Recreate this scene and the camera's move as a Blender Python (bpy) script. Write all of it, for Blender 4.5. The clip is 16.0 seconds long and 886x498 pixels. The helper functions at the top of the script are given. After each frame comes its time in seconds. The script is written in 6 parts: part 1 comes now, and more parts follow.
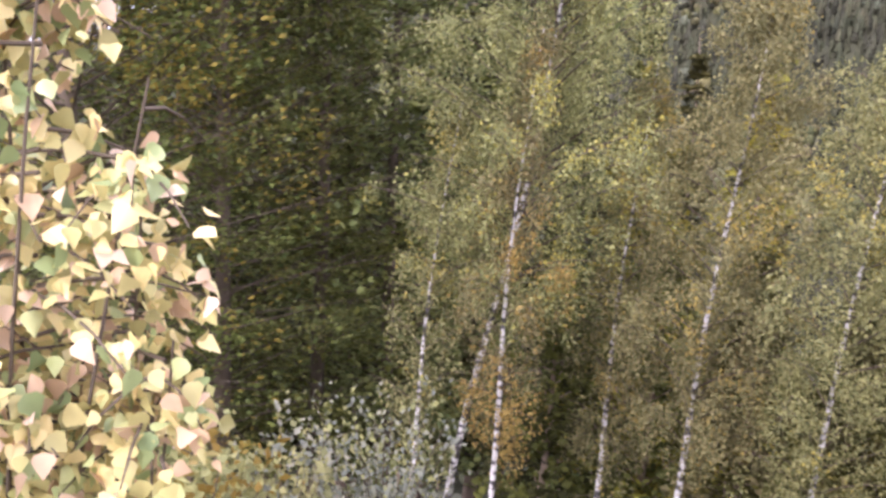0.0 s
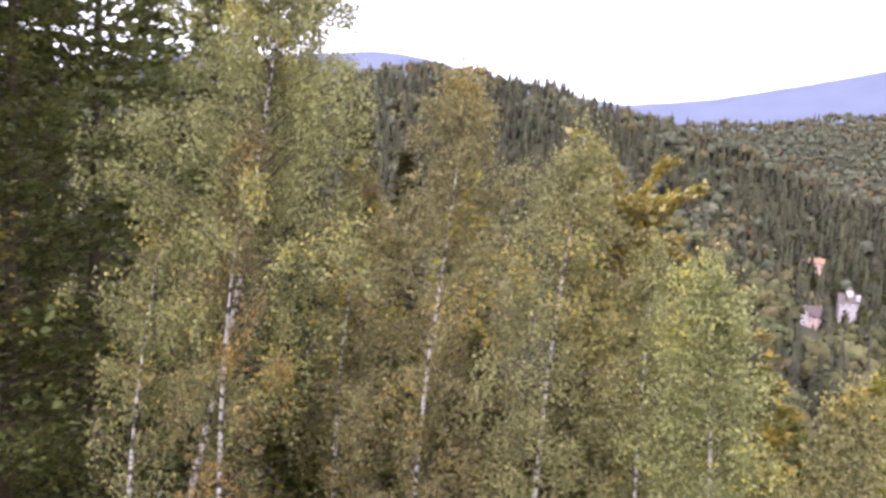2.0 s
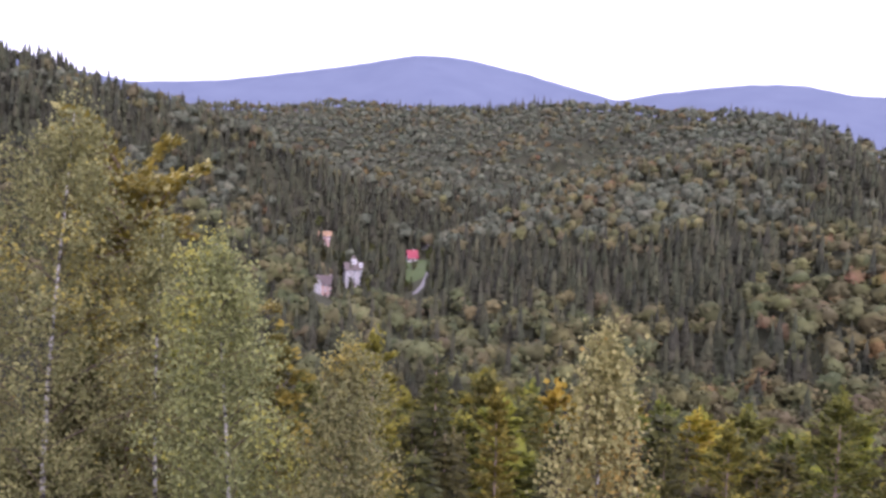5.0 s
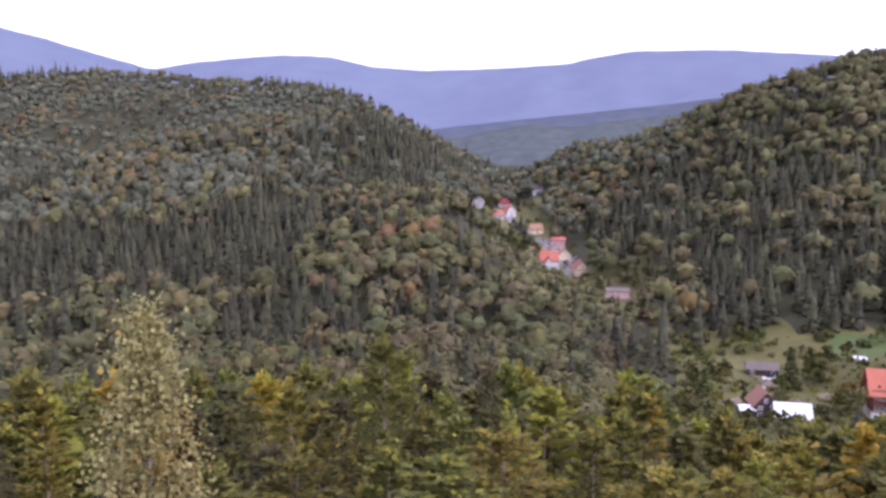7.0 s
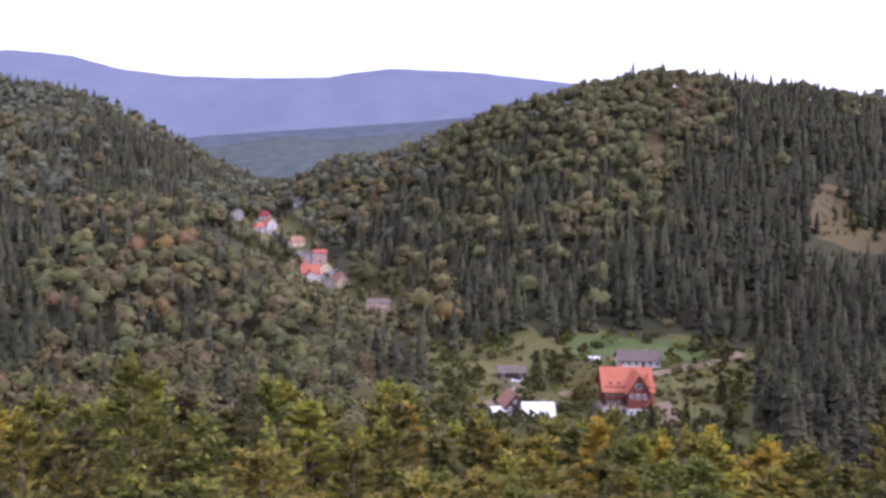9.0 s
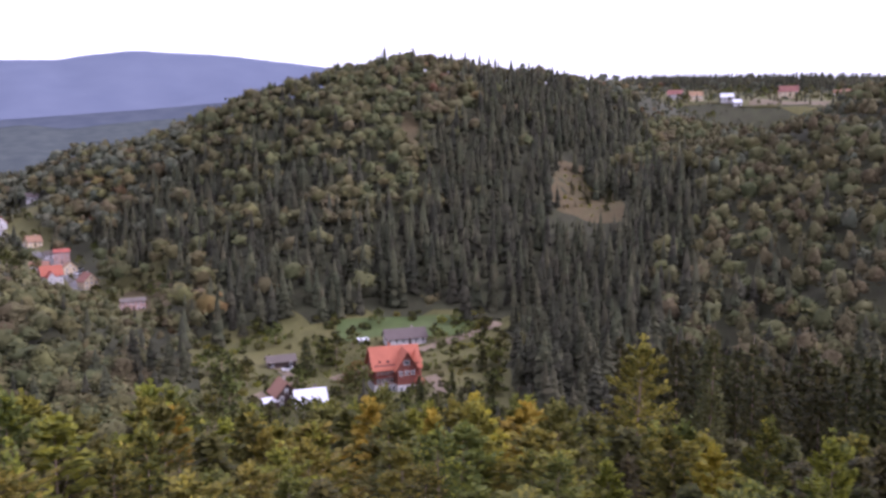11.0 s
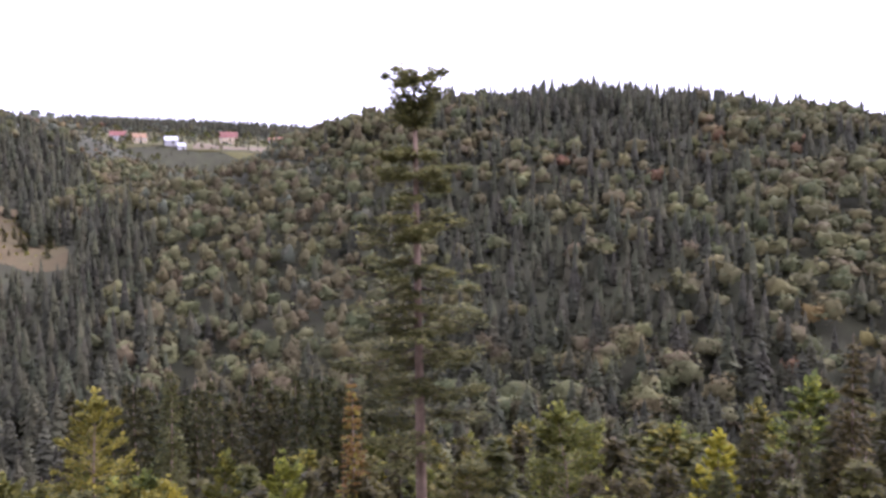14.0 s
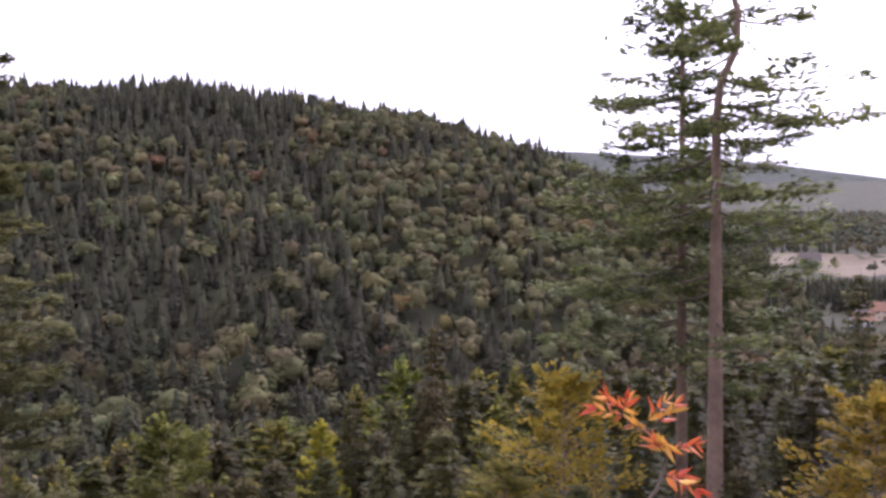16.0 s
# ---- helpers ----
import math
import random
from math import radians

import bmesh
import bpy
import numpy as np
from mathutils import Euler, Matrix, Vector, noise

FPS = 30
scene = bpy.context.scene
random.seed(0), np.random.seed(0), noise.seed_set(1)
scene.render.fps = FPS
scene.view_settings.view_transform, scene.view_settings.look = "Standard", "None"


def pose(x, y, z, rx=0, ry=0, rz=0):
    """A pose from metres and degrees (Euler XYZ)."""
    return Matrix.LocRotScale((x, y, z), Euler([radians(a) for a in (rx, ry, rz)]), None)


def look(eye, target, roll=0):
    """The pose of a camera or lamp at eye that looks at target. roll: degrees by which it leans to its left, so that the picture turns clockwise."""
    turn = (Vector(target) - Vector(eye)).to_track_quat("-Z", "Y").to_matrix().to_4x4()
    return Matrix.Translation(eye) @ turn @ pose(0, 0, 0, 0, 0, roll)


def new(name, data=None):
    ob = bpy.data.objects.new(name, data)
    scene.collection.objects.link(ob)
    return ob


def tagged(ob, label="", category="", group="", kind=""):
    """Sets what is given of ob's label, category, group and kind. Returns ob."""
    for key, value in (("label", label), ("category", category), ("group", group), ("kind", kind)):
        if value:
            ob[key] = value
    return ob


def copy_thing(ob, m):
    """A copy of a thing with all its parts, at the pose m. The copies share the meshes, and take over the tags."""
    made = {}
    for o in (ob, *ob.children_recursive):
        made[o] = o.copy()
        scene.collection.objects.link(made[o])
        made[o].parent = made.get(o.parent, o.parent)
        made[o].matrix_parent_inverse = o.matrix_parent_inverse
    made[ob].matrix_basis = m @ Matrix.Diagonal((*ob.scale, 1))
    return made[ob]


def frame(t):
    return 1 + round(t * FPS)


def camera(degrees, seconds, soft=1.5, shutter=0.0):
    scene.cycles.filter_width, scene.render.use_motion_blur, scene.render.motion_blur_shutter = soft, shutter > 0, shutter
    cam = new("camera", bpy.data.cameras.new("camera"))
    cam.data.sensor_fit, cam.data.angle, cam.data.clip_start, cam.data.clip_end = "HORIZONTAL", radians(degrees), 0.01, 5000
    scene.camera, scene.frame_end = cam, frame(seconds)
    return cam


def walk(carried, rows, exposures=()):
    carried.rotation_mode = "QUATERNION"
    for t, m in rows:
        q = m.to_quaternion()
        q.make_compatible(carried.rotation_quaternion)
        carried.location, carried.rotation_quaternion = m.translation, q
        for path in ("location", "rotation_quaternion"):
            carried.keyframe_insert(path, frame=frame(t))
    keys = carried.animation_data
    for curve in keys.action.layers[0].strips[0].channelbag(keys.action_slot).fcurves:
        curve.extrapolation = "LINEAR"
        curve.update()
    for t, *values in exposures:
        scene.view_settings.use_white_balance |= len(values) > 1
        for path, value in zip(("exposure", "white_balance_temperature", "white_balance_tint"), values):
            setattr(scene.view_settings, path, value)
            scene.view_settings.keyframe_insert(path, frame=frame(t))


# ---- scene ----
# ---- camera: a slow pan to the right, held at arm's length on a rocky lookout ----
EYE = 62.0      # the lens above the meadow in the valley
ARM = 0.45      # the lens ahead of the axis it turns about
cam = camera(57.35, 16.0, soft=3.0)
ROWS = [
    (0.0, 0.49, -12.55, -2.89), (0.5, -4.87, -7.87, -1.69), (1.0, -10.28, -4.74, -3.83), (1.5, -14.59, -4.58, -3.38),
    (2.0, -19.12, -4.96, -3.07), (2.5, -24.19, -4.88, -2.33), (3.0, -29.15, -4.60, -1.71), (5.5, -59.77, -5.32, -1.65),
    (6.0, -68.10, -6.04, -0.47), (6.5, -76.78, -5.81, -0.42), (7.0, -83.57, -6.24, 0.24), (7.5, -86.11, -5.72, 0.57),
    (8.0, -90.66, -6.25, 0.24), (10.5, -113.06, -4.28, -0.21), (11.0, -117.09, -6.25, 0.62), (11.5, -119.65, -8.89, 0.89),
    (12.0, -125.28, -8.01, 1.06), (12.5, -132.23, -6.98, 0.24), (13.0, -139.05, -5.66, 0.06), (13.5, -147.14, -4.61, 0.57),
    (14.0, -154.57, -3.80, 0.89), (14.5, -160.82, -4.40, 0.97), (15.0, -167.00, -4.58, 0.85), (15.5, -174.51, -4.40, 1.05),
    (16.0, -182.22, -4.24, 1.14),
]
walk(cam, [(t, pose(-ARM * math.sin(radians(yaw)), ARM * math.cos(radians(yaw)), EYE, 90 + pitch, roll, yaw)) for t, yaw, pitch, roll in ROWS],
     exposures=[(t, e, k - (250 if t < 4 else 340), 32 if t < 4 else 38) for t, e, k in ((0.0, 2.06, 5960), (0.5, 2.2, 5930), (1.0, 2.25, 5920), (1.5, 2.05, 5970), (2.0, 1.87, 6060), (3.0, 1.66, 6000), (5.5, 1.25, 5850), (8.0, 1.26, 5800), (10.5, 1.0, 5850),
                                                       (11.0, 1.0, 5850), (11.6, 1.62, 5880), (12.0, 1.9, 5880), (12.5, 2.1, 5880), (13.0, 2.12, 5850), (13.6, 1.95, 5820), (14.5, 1.34, 5820), (15.0, 1.17, 5880), (15.5, 1.24, 5920), (16.0, 1.28, 5980))])

# ---- world and sun: a bright, thinly clouded afternoon ----
SUN_BEARING, SUN_UP = 215.0, 38.0
world = bpy.data.worlds.new("sky")
world.use_nodes = True
scene.world = world
wn = world.node_tree
sky = wn.nodes.new("ShaderNodeTexSky")
sky.sky_type, sky.sun_disc = "NISHITA", False
sky.sun_elevation, sky.sun_rotation = radians(SUN_UP), radians(SUN_BEARING)
sky.air_density, sky.dust_density, sky.ozone_density = 1.0, 6.0, 1.0
pale = wn.nodes.new("ShaderNodeHueSaturation")
pale.inputs["Saturation"].default_value = 0.22
wn.links.new(sky.outputs[0], pale.inputs["Color"])
veil = wn.nodes.new("ShaderNodeMix")      # thin even cloud in front of the blue
veil.data_type = "RGBA"
veil.inputs["Factor"].default_value, veil.inputs["B"].default_value = 0.72, (6.2, 6.15, 6.3, 1)
wn.links.new(pale.outputs[0], veil.inputs["A"])
wn.links.new(veil.outputs["Result"], wn.nodes["Background"].inputs["Color"])
wn.nodes["Background"].inputs["Strength"].default_value = 0.15
sun = new("sun", bpy.data.lights.new("sun", "SUN"))
sun.data.energy, sun.data.angle, sun.data.color = 0.8, radians(14), (1.0, 0.93, 0.82)
sb, su = radians(SUN_BEARING), radians(SUN_UP)
sun.matrix_world = look((300 * math.sin(sb) * math.cos(su), 300 * math.cos(sb) * math.cos(su), 300 * math.sin(su)), (0, 0, 0))

# ---- materials ----
def material(name, colour, rough=0.7, specular=0.3, metal=0.0, vary=0.25, scale=3.0, bump=0.0, bump_scale=20.0, island=0.0, patch=0.0, patch_size=9.0, through_light=0.0, tint=None, piece=0.0):
    """A surface with variation at two scales. island: value spread from leaf to leaf; patch: hue spread from crown to crown; piece: spread between objects."""
    m = bpy.data.materials.new(name)
    m.use_nodes = True
    nt = m.node_tree
    bsdf = nt.nodes["Principled BSDF"]
    bsdf.inputs["Roughness"].default_value = rough
    bsdf.inputs["Specular IOR Level"].default_value = specular
    bsdf.inputs["Metallic"].default_value = metal
    geo = nt.nodes.new("ShaderNodeNewGeometry")
    small = nt.nodes.new("ShaderNodeTexNoise")
    small.inputs["Scale"].default_value, small.inputs["Detail"].default_value = scale, 4.0
    large = nt.nodes.new("ShaderNodeTexNoise")
    large.inputs["Scale"].default_value, large.inputs["Detail"].default_value = scale * 0.13, 2.0
    for n in (small, large):
        nt.links.new(geo.outputs["Position"], n.inputs["Vector"])
    value = None

    def math_node(op, a, b):
        n = nt.nodes.new("ShaderNodeMath")
        n.operation = op
        for i, v in enumerate((a, b)):
            if isinstance(v, (int, float)):
                n.inputs[i].default_value = v
            else:
                nt.links.new(v, n.inputs[i])
        return n.outputs[0]

    value = math_node("MULTIPLY_ADD", small.outputs["Fac"], vary * 1.6)
    value.node.inputs[2].default_value = 1.0 - vary * 0.8
    v2 = math_node("MULTIPLY_ADD", large.outputs["Fac"], vary * 1.6)
    v2.node.inputs[2].default_value = 1.0 - vary * 0.8
    value = math_node("MULTIPLY", value, v2)
    hue_in = None
    if island:
        v3 = math_node("MULTIPLY_ADD", geo.outputs["Random Per Island"], island * 2)
        v3.node.inputs[2].default_value = 1.0 - island
        value = math_node("MULTIPLY", value, v3)
    if piece:
        info = nt.nodes.new("ShaderNodeObjectInfo")
        v4 = math_node("MULTIPLY_ADD", info.outputs["Random"], piece * 2)
        v4.node.inputs[2].default_value = 1.0 - piece
        value = math_node("MULTIPLY", value, v4)
        hue_in = info.outputs["Random"]
    if patch:
        vor = nt.nodes.new("ShaderNodeTexVoronoi")
        vor.inputs["Scale"].default_value = 1.0 / patch_size
        nt.links.new(geo.outputs["Position"], vor.inputs["Vector"])
        sep = nt.nodes.new("ShaderNodeSeparateColor")
        nt.links.new(vor.outputs["Color"], sep.inputs[0])
        v5 = math_node("MULTIPLY_ADD", sep.outputs[0], patch * 1.6)
        v5.node.inputs[2].default_value = 1.0 - patch * 0.8
        value = math_node("MULTIPLY", value, v5)
        hue_in = sep.outputs[1]
    hsv = nt.nodes.new("ShaderNodeHueSaturation")
    if tint is not None:
        mix = nt.nodes.new("ShaderNodeMix")
        mix.data_type = "RGBA"
        mix.inputs["A"].default_value, mix.inputs["B"].default_value = (*colour, 1), (*tint, 1)
        if hue_in is None or island:
            src = geo.outputs["Random Per Island"] if island else large.outputs["Fac"]
        else:
            src = hue_in
        ramp = math_node("POWER", src, 1.6)
        nt.links.new(ramp, mix.inputs["Factor"])
        nt.links.new(mix.outputs["Result"], hsv.inputs["Color"])
    else:
        hsv.inputs["Color"].default_value = (*colour, 1)
    nt.links.new(value, hsv.inputs["Value"])
    if hue_in is not None:
        hv = math_node("MULTIPLY_ADD", hue_in, 0.05)
        hv.node.inputs[2].default_value = 0.475
        nt.links.new(hv, hsv.inputs["Hue"])
    nt.links.new(hsv.outputs[0], bsdf.inputs["Base Color"])
    if bump:
        fine = nt.nodes.new("ShaderNodeTexNoise")
        fine.inputs["Scale"].default_value, fine.inputs["Detail"].default_value = bump_scale, 5.0
        nt.links.new(geo.outputs["Position"], fine.inputs["Vector"])
        bn = nt.nodes.new("ShaderNodeBump")
        bn.inputs["Strength"].default_value, bn.inputs["Distance"].default_value = 0.8, bump
        nt.links.new(fine.outputs["Fac"], bn.inputs["Height"])
        nt.links.new(bn.outputs[0], bsdf.inputs["Normal"])
    if through_light:
        tr = nt.nodes.new("ShaderNodeBsdfTranslucent")
        nt.links.new(hsv.outputs[0], tr.inputs["Color"])
        ms = nt.nodes.new("ShaderNodeMixShader")
        ms.inputs[0].default_value = through_light
        nt.links.new(bsdf.outputs[0], ms.inputs[1])
        nt.links.new(tr.outputs[0], ms.inputs[2])
        nt.links.new(ms.outputs[0], nt.nodes["Material Output"].inputs["Surface"])
    return m


FOREST = dict(rough=0.9, specular=0.08, vary=0.36, scale=0.13, island=0.12, patch=0.24, patch_size=8.0, bump=0.4, bump_scale=1.5)
SPRUCE = material("spruce_needles", (0.048, 0.050, 0.028), tint=(0.062, 0.060, 0.032), **FOREST)
FIRDARK = material("dark_needles", (0.039, 0.039, 0.025), tint=(0.051, 0.050, 0.029), **FOREST)
BEECH = material("beech_leaves", (0.069, 0.073, 0.032), tint=(0.095, 0.092, 0.039), **FOREST)
OLIVE = material("olive_leaves", (0.085, 0.080, 0.034), tint=(0.107, 0.094, 0.039), **FOREST)
BROWNISH = material("browning_leaves", (0.090, 0.077, 0.038), tint=(0.088, 0.080, 0.038), **FOREST)
# leaf colour greyed and blued, so that distant haze sits in it
GREYGREEN_HAZE = material("grey_green_hazed_leaves", (0.077, 0.084, 0.054), tint=(0.095, 0.095, 0.058), **FOREST)
YELLOW = material("yellow_leaves", (0.131, 0.094, 0.033), tint=(0.102, 0.085, 0.033), **FOREST)
ORANGE = material("orange_leaves", (0.123, 0.077, 0.036), tint=(0.097, 0.076, 0.038), **FOREST)
NEARLEAF = dict(rough=0.65, specular=0.2, vary=0.25, scale=1.2, island=0.13, piece=0.14, through_light=0.42)
N_BIRCH = material("birch_leaves", (0.191, 0.191, 0.077), tint=(0.293, 0.268, 0.104), **NEARLEAF)
N_BIRCH_Y = material("golden_birch_leaves", (0.41, 0.325, 0.070), tint=(0.33, 0.275, 0.076), **NEARLEAF)
N_BEECH = material("near_green_leaves", (0.092, 0.101, 0.024), tint=(0.147, 0.145, 0.030), **NEARLEAF)
N_LARCH = material("yellowing_leaves", (0.220, 0.206, 0.030), tint=(0.308, 0.268, 0.036), **NEARLEAF)
N_GOLD = material("golden_leaves", (0.410, 0.300, 0.030), tint=(0.325, 0.256, 0.032), **NEARLEAF)
N_SPRUCE = material("near_spruce_needles", (0.065, 0.062, 0.018), tint=(0.105, 0.093, 0.024), **NEARLEAF)
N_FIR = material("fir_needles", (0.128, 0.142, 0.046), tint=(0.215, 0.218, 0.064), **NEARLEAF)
# darker green needles, mixed in patches through the fir crowns
N_FIR_DARK = material("darker_fir_needles", (0.066, 0.078, 0.030), tint=(0.110, 0.120, 0.044), **NEARLEAF)
N_LIGHT = material("light_spruce_needles", (0.095, 0.089, 0.023), tint=(0.142, 0.122, 0.027), **NEARLEAF)
N_OLIVE = material("near_olive_leaves", (0.134, 0.138, 0.028), tint=(0.200, 0.192, 0.034), **NEARLEAF)
N_RUST = material("brown_gold_needles", (0.210, 0.126, 0.025), tint=(0.158, 0.116, 0.025), **NEARLEAF)
N_EDGE = material("dark_green_beech_leaves", (0.166, 0.198, 0.068), tint=(0.259, 0.266, 0.080), **NEARLEAF)
# dark leaves and needles; for deep-wood trees the shade is in this colour
N_DARK = material("dark_and_shaded_leaves", (0.040, 0.042, 0.014), tint=(0.065, 0.063, 0.019), **NEARLEAF)
N_BIRCH_P = material("pale_birch_leaves", (0.33, 0.335, 0.115), tint=(0.44, 0.42, 0.15), **NEARLEAF)
N_GREY = material("silvery_leaves", (0.18, 0.19, 0.145), tint=(0.25, 0.235, 0.155), **NEARLEAF)
N_BUSH = material("pale_yellow_leaves", (0.56, 0.50, 0.185), tint=(0.68, 0.54, 0.245), rough=0.4, specular=0.5, vary=0.2, scale=30, island=0.3, through_light=0.3)
N_BUSH_G = material("green_bush_leaves", (0.30, 0.38, 0.15), tint=(0.48, 0.46, 0.19), rough=0.4, specular=0.5, vary=0.2, scale=30, island=0.3, through_light=0.3)
# pinkish leaves, with brown-pink shadow between the leaves put into their colour
N_BUSH_P = material("pinkish_and_shadow_leaves", (0.60, 0.40, 0.22), tint=(0.66, 0.50, 0.36), rough=0.4, specular=0.5, vary=0.2, scale=30, island=0.3, through_light=0.3)
N_RED = material("red_rowan_leaves", (0.62, 0.09, 0.035), tint=(0.7, 0.34, 0.06), rough=0.45, specular=0.4, vary=0.15, scale=30, island=0.25, through_light=0.3)
BARK = material("grey_brown_bark", (0.25, 0.185, 0.135), rough=0.9, vary=0.35, scale=6, bump=0.02, bump_scale=25)
FIR_BARK = material("rough_fir_bark", (0.21, 0.145, 0.100), rough=0.95, vary=0.5, scale=5, bump=0.06, bump_scale=14)
TWIG = material("dark_twigs", (0.10, 0.075, 0.05), rough=0.9, vary=0.3, scale=10)
SOIL = material("forest_floor", (0.040, 0.038, 0.018), rough=0.95, vary=0.4, scale=0.6, bump=0.2, bump_scale=1.5, tint=(0.048, 0.052, 0.022))
CUT = material("cleared_brown_slope", (0.112, 0.078, 0.036), rough=0.95, vary=0.35, scale=0.5, bump=0.2, bump_scale=1.2, tint=(0.070, 0.070, 0.028))
GRASS = material("meadow_grass", (0.084, 0.084, 0.024), rough=0.9, vary=0.4, scale=0.35, bump=0.15, bump_scale=2.5, tint=(0.118, 0.098, 0.034))
LAWN = material("green_lawn", (0.060, 0.092, 0.020), rough=0.9, vary=0.3, scale=0.3, bump=0.1, bump_scale=3.0, tint=(0.075, 0.085, 0.034))
STUBBLE = material("tan_field", (0.150, 0.112, 0.070), rough=0.95, vary=0.25, scale=0.2, tint=(0.125, 0.105, 0.056))
ROAD = material("grey_road", (0.175, 0.162, 0.155), rough=0.9, vary=0.2, scale=0.6)
TRACK = material("pale_dirt_track", (0.195, 0.150, 0.100), rough=0.95, vary=0.25, scale=0.8)
ORANGE_TILE = material("orange_roof_tiles", (0.36, 0.115, 0.065), rough=0.75, vary=0.25, scale=1.5, bump=0.04, bump_scale=6)
RED_TILE = material("red_roof_tiles", (0.30, 0.072, 0.055), rough=0.75, vary=0.25, scale=1.5, bump=0.04, bump_scale=6, piece=0.15)
RUST_TILE = material("rust_brown_roof", (0.24, 0.125, 0.082), rough=0.8, vary=0.25, scale=1.5, bump=0.04, bump_scale=6, piece=0.15)
GREY_ROOF = material("grey_roof", (0.112, 0.088, 0.078), rough=0.8, vary=0.25, scale=1.5, bump=0.03, bump_scale=5, piece=0.15)
WHITE_ROOF = material("white_metal_roof", (0.60, 0.60, 0.63), rough=0.45, vary=0.08, scale=1.0)
RED_WOOD = material("red_brown_timber", (0.16, 0.052, 0.036), rough=0.8, vary=0.3, scale=3)
DARK_WOOD = material("dark_timber", (0.055, 0.038, 0.032), rough=0.8, vary=0.3, scale=3)
WHITE_WALL = material("white_plaster", (0.46, 0.44, 0.43), rough=0.85, vary=0.12, scale=1.2)
CREAM_WALL = material("cream_plaster", (0.58, 0.47, 0.31), rough=0.85, vary=0.12, scale=1.2)
PINK_WALL = material("pinkish_plaster", (0.42, 0.27, 0.23), rough=0.85, vary=0.18, scale=1.2)
GREY_WALL = material("grey_plaster", (0.33, 0.31, 0.30), rough=0.85, vary=0.15, scale=1.2)
STONE_WALL = material("stone_plinth", (0.38, 0.33, 0.29), rough=0.9, vary=0.3, scale=3)
WINDOW = material("window_glass", (0.03, 0.035, 0.045), rough=0.08, specular=0.8, vary=0.05)
FRAME = material("white_frames", (0.78, 0.77, 0.75), rough=0.6, vary=0.05)
CAR = material("car_paint", (0.6, 0.6, 0.62), rough=0.3, specular=0.6, vary=0.05, piece=0.4)


def birch_bark():
    m = material("white_birch_bark", (0.62, 0.58, 0.53), rough=0.8, vary=0.2, scale=8)
    nt = m.node_tree
    bsdf = nt.nodes["Principled BSDF"]
    geo = nt.nodes.new("ShaderNodeNewGeometry")
    mp = nt.nodes.new("ShaderNodeMapping")
    mp.inputs["Scale"].default_value = (3.0, 3.0, 7.0)
    nz = nt.nodes.new("ShaderNodeTexNoise")
    nz.inputs["Scale"].default_value, nz.inputs["Detail"].default_value = 1.0, 3.0
    rp = nt.nodes.new("ShaderNodeValToRGB")
    rp.color_ramp.elements[0].position, rp.color_ramp.elements[1].position = 0.44, 0.52
    rp.color_ramp.elements[0].color, rp.color_ramp.elements[1].color = (0.05, 0.045, 0.04, 1), (0.45, 0.42, 0.38, 1)
    nt.links.new(geo.outputs["Position"], mp.inputs["Vector"])
    nt.links.new(mp.outputs[0], nz.inputs["Vector"])
    nt.links.new(nz.outputs["Fac"], rp.inputs[0])
    nt.links.new(rp.outputs[0], bsdf.inputs["Base Color"])
    return m


BIRCH_BARK = birch_bark()


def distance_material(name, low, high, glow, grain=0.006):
    """Far mountains seen through kilometres of air: a plain backdrop, its haze painted into the colour and a faint glow
    of its own.
    """
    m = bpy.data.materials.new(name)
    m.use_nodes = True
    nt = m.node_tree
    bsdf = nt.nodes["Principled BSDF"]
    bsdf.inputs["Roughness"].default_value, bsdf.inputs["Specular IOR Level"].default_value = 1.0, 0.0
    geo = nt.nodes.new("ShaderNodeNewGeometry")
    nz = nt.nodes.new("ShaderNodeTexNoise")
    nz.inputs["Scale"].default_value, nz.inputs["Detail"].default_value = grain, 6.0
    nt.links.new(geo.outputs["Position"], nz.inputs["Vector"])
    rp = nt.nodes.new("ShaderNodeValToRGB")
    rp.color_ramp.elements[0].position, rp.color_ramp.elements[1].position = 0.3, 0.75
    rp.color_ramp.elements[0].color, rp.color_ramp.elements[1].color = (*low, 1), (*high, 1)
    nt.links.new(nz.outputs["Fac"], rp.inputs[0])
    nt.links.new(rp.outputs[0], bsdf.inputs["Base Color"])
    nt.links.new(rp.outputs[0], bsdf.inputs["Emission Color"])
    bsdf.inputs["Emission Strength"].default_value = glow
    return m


# the haze of each range lies in these colours and their emission
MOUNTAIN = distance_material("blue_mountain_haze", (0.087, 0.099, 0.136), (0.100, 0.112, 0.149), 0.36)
FOREHILL = distance_material("blue_grey_forehill_haze", (0.050, 0.058, 0.074), (0.066, 0.075, 0.088), 0.34, 0.02)
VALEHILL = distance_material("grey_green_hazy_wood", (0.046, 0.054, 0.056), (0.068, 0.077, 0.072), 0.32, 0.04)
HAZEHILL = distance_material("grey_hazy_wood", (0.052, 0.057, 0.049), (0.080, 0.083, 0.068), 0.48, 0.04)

# ---- geometry helpers ----
def polar(bearing, r):
    """Plan place at a compass bearing (degrees, clockwise from +y) and a distance from the lookout."""
    return r * math.sin(radians(bearing)), r * math.cos(radians(bearing))


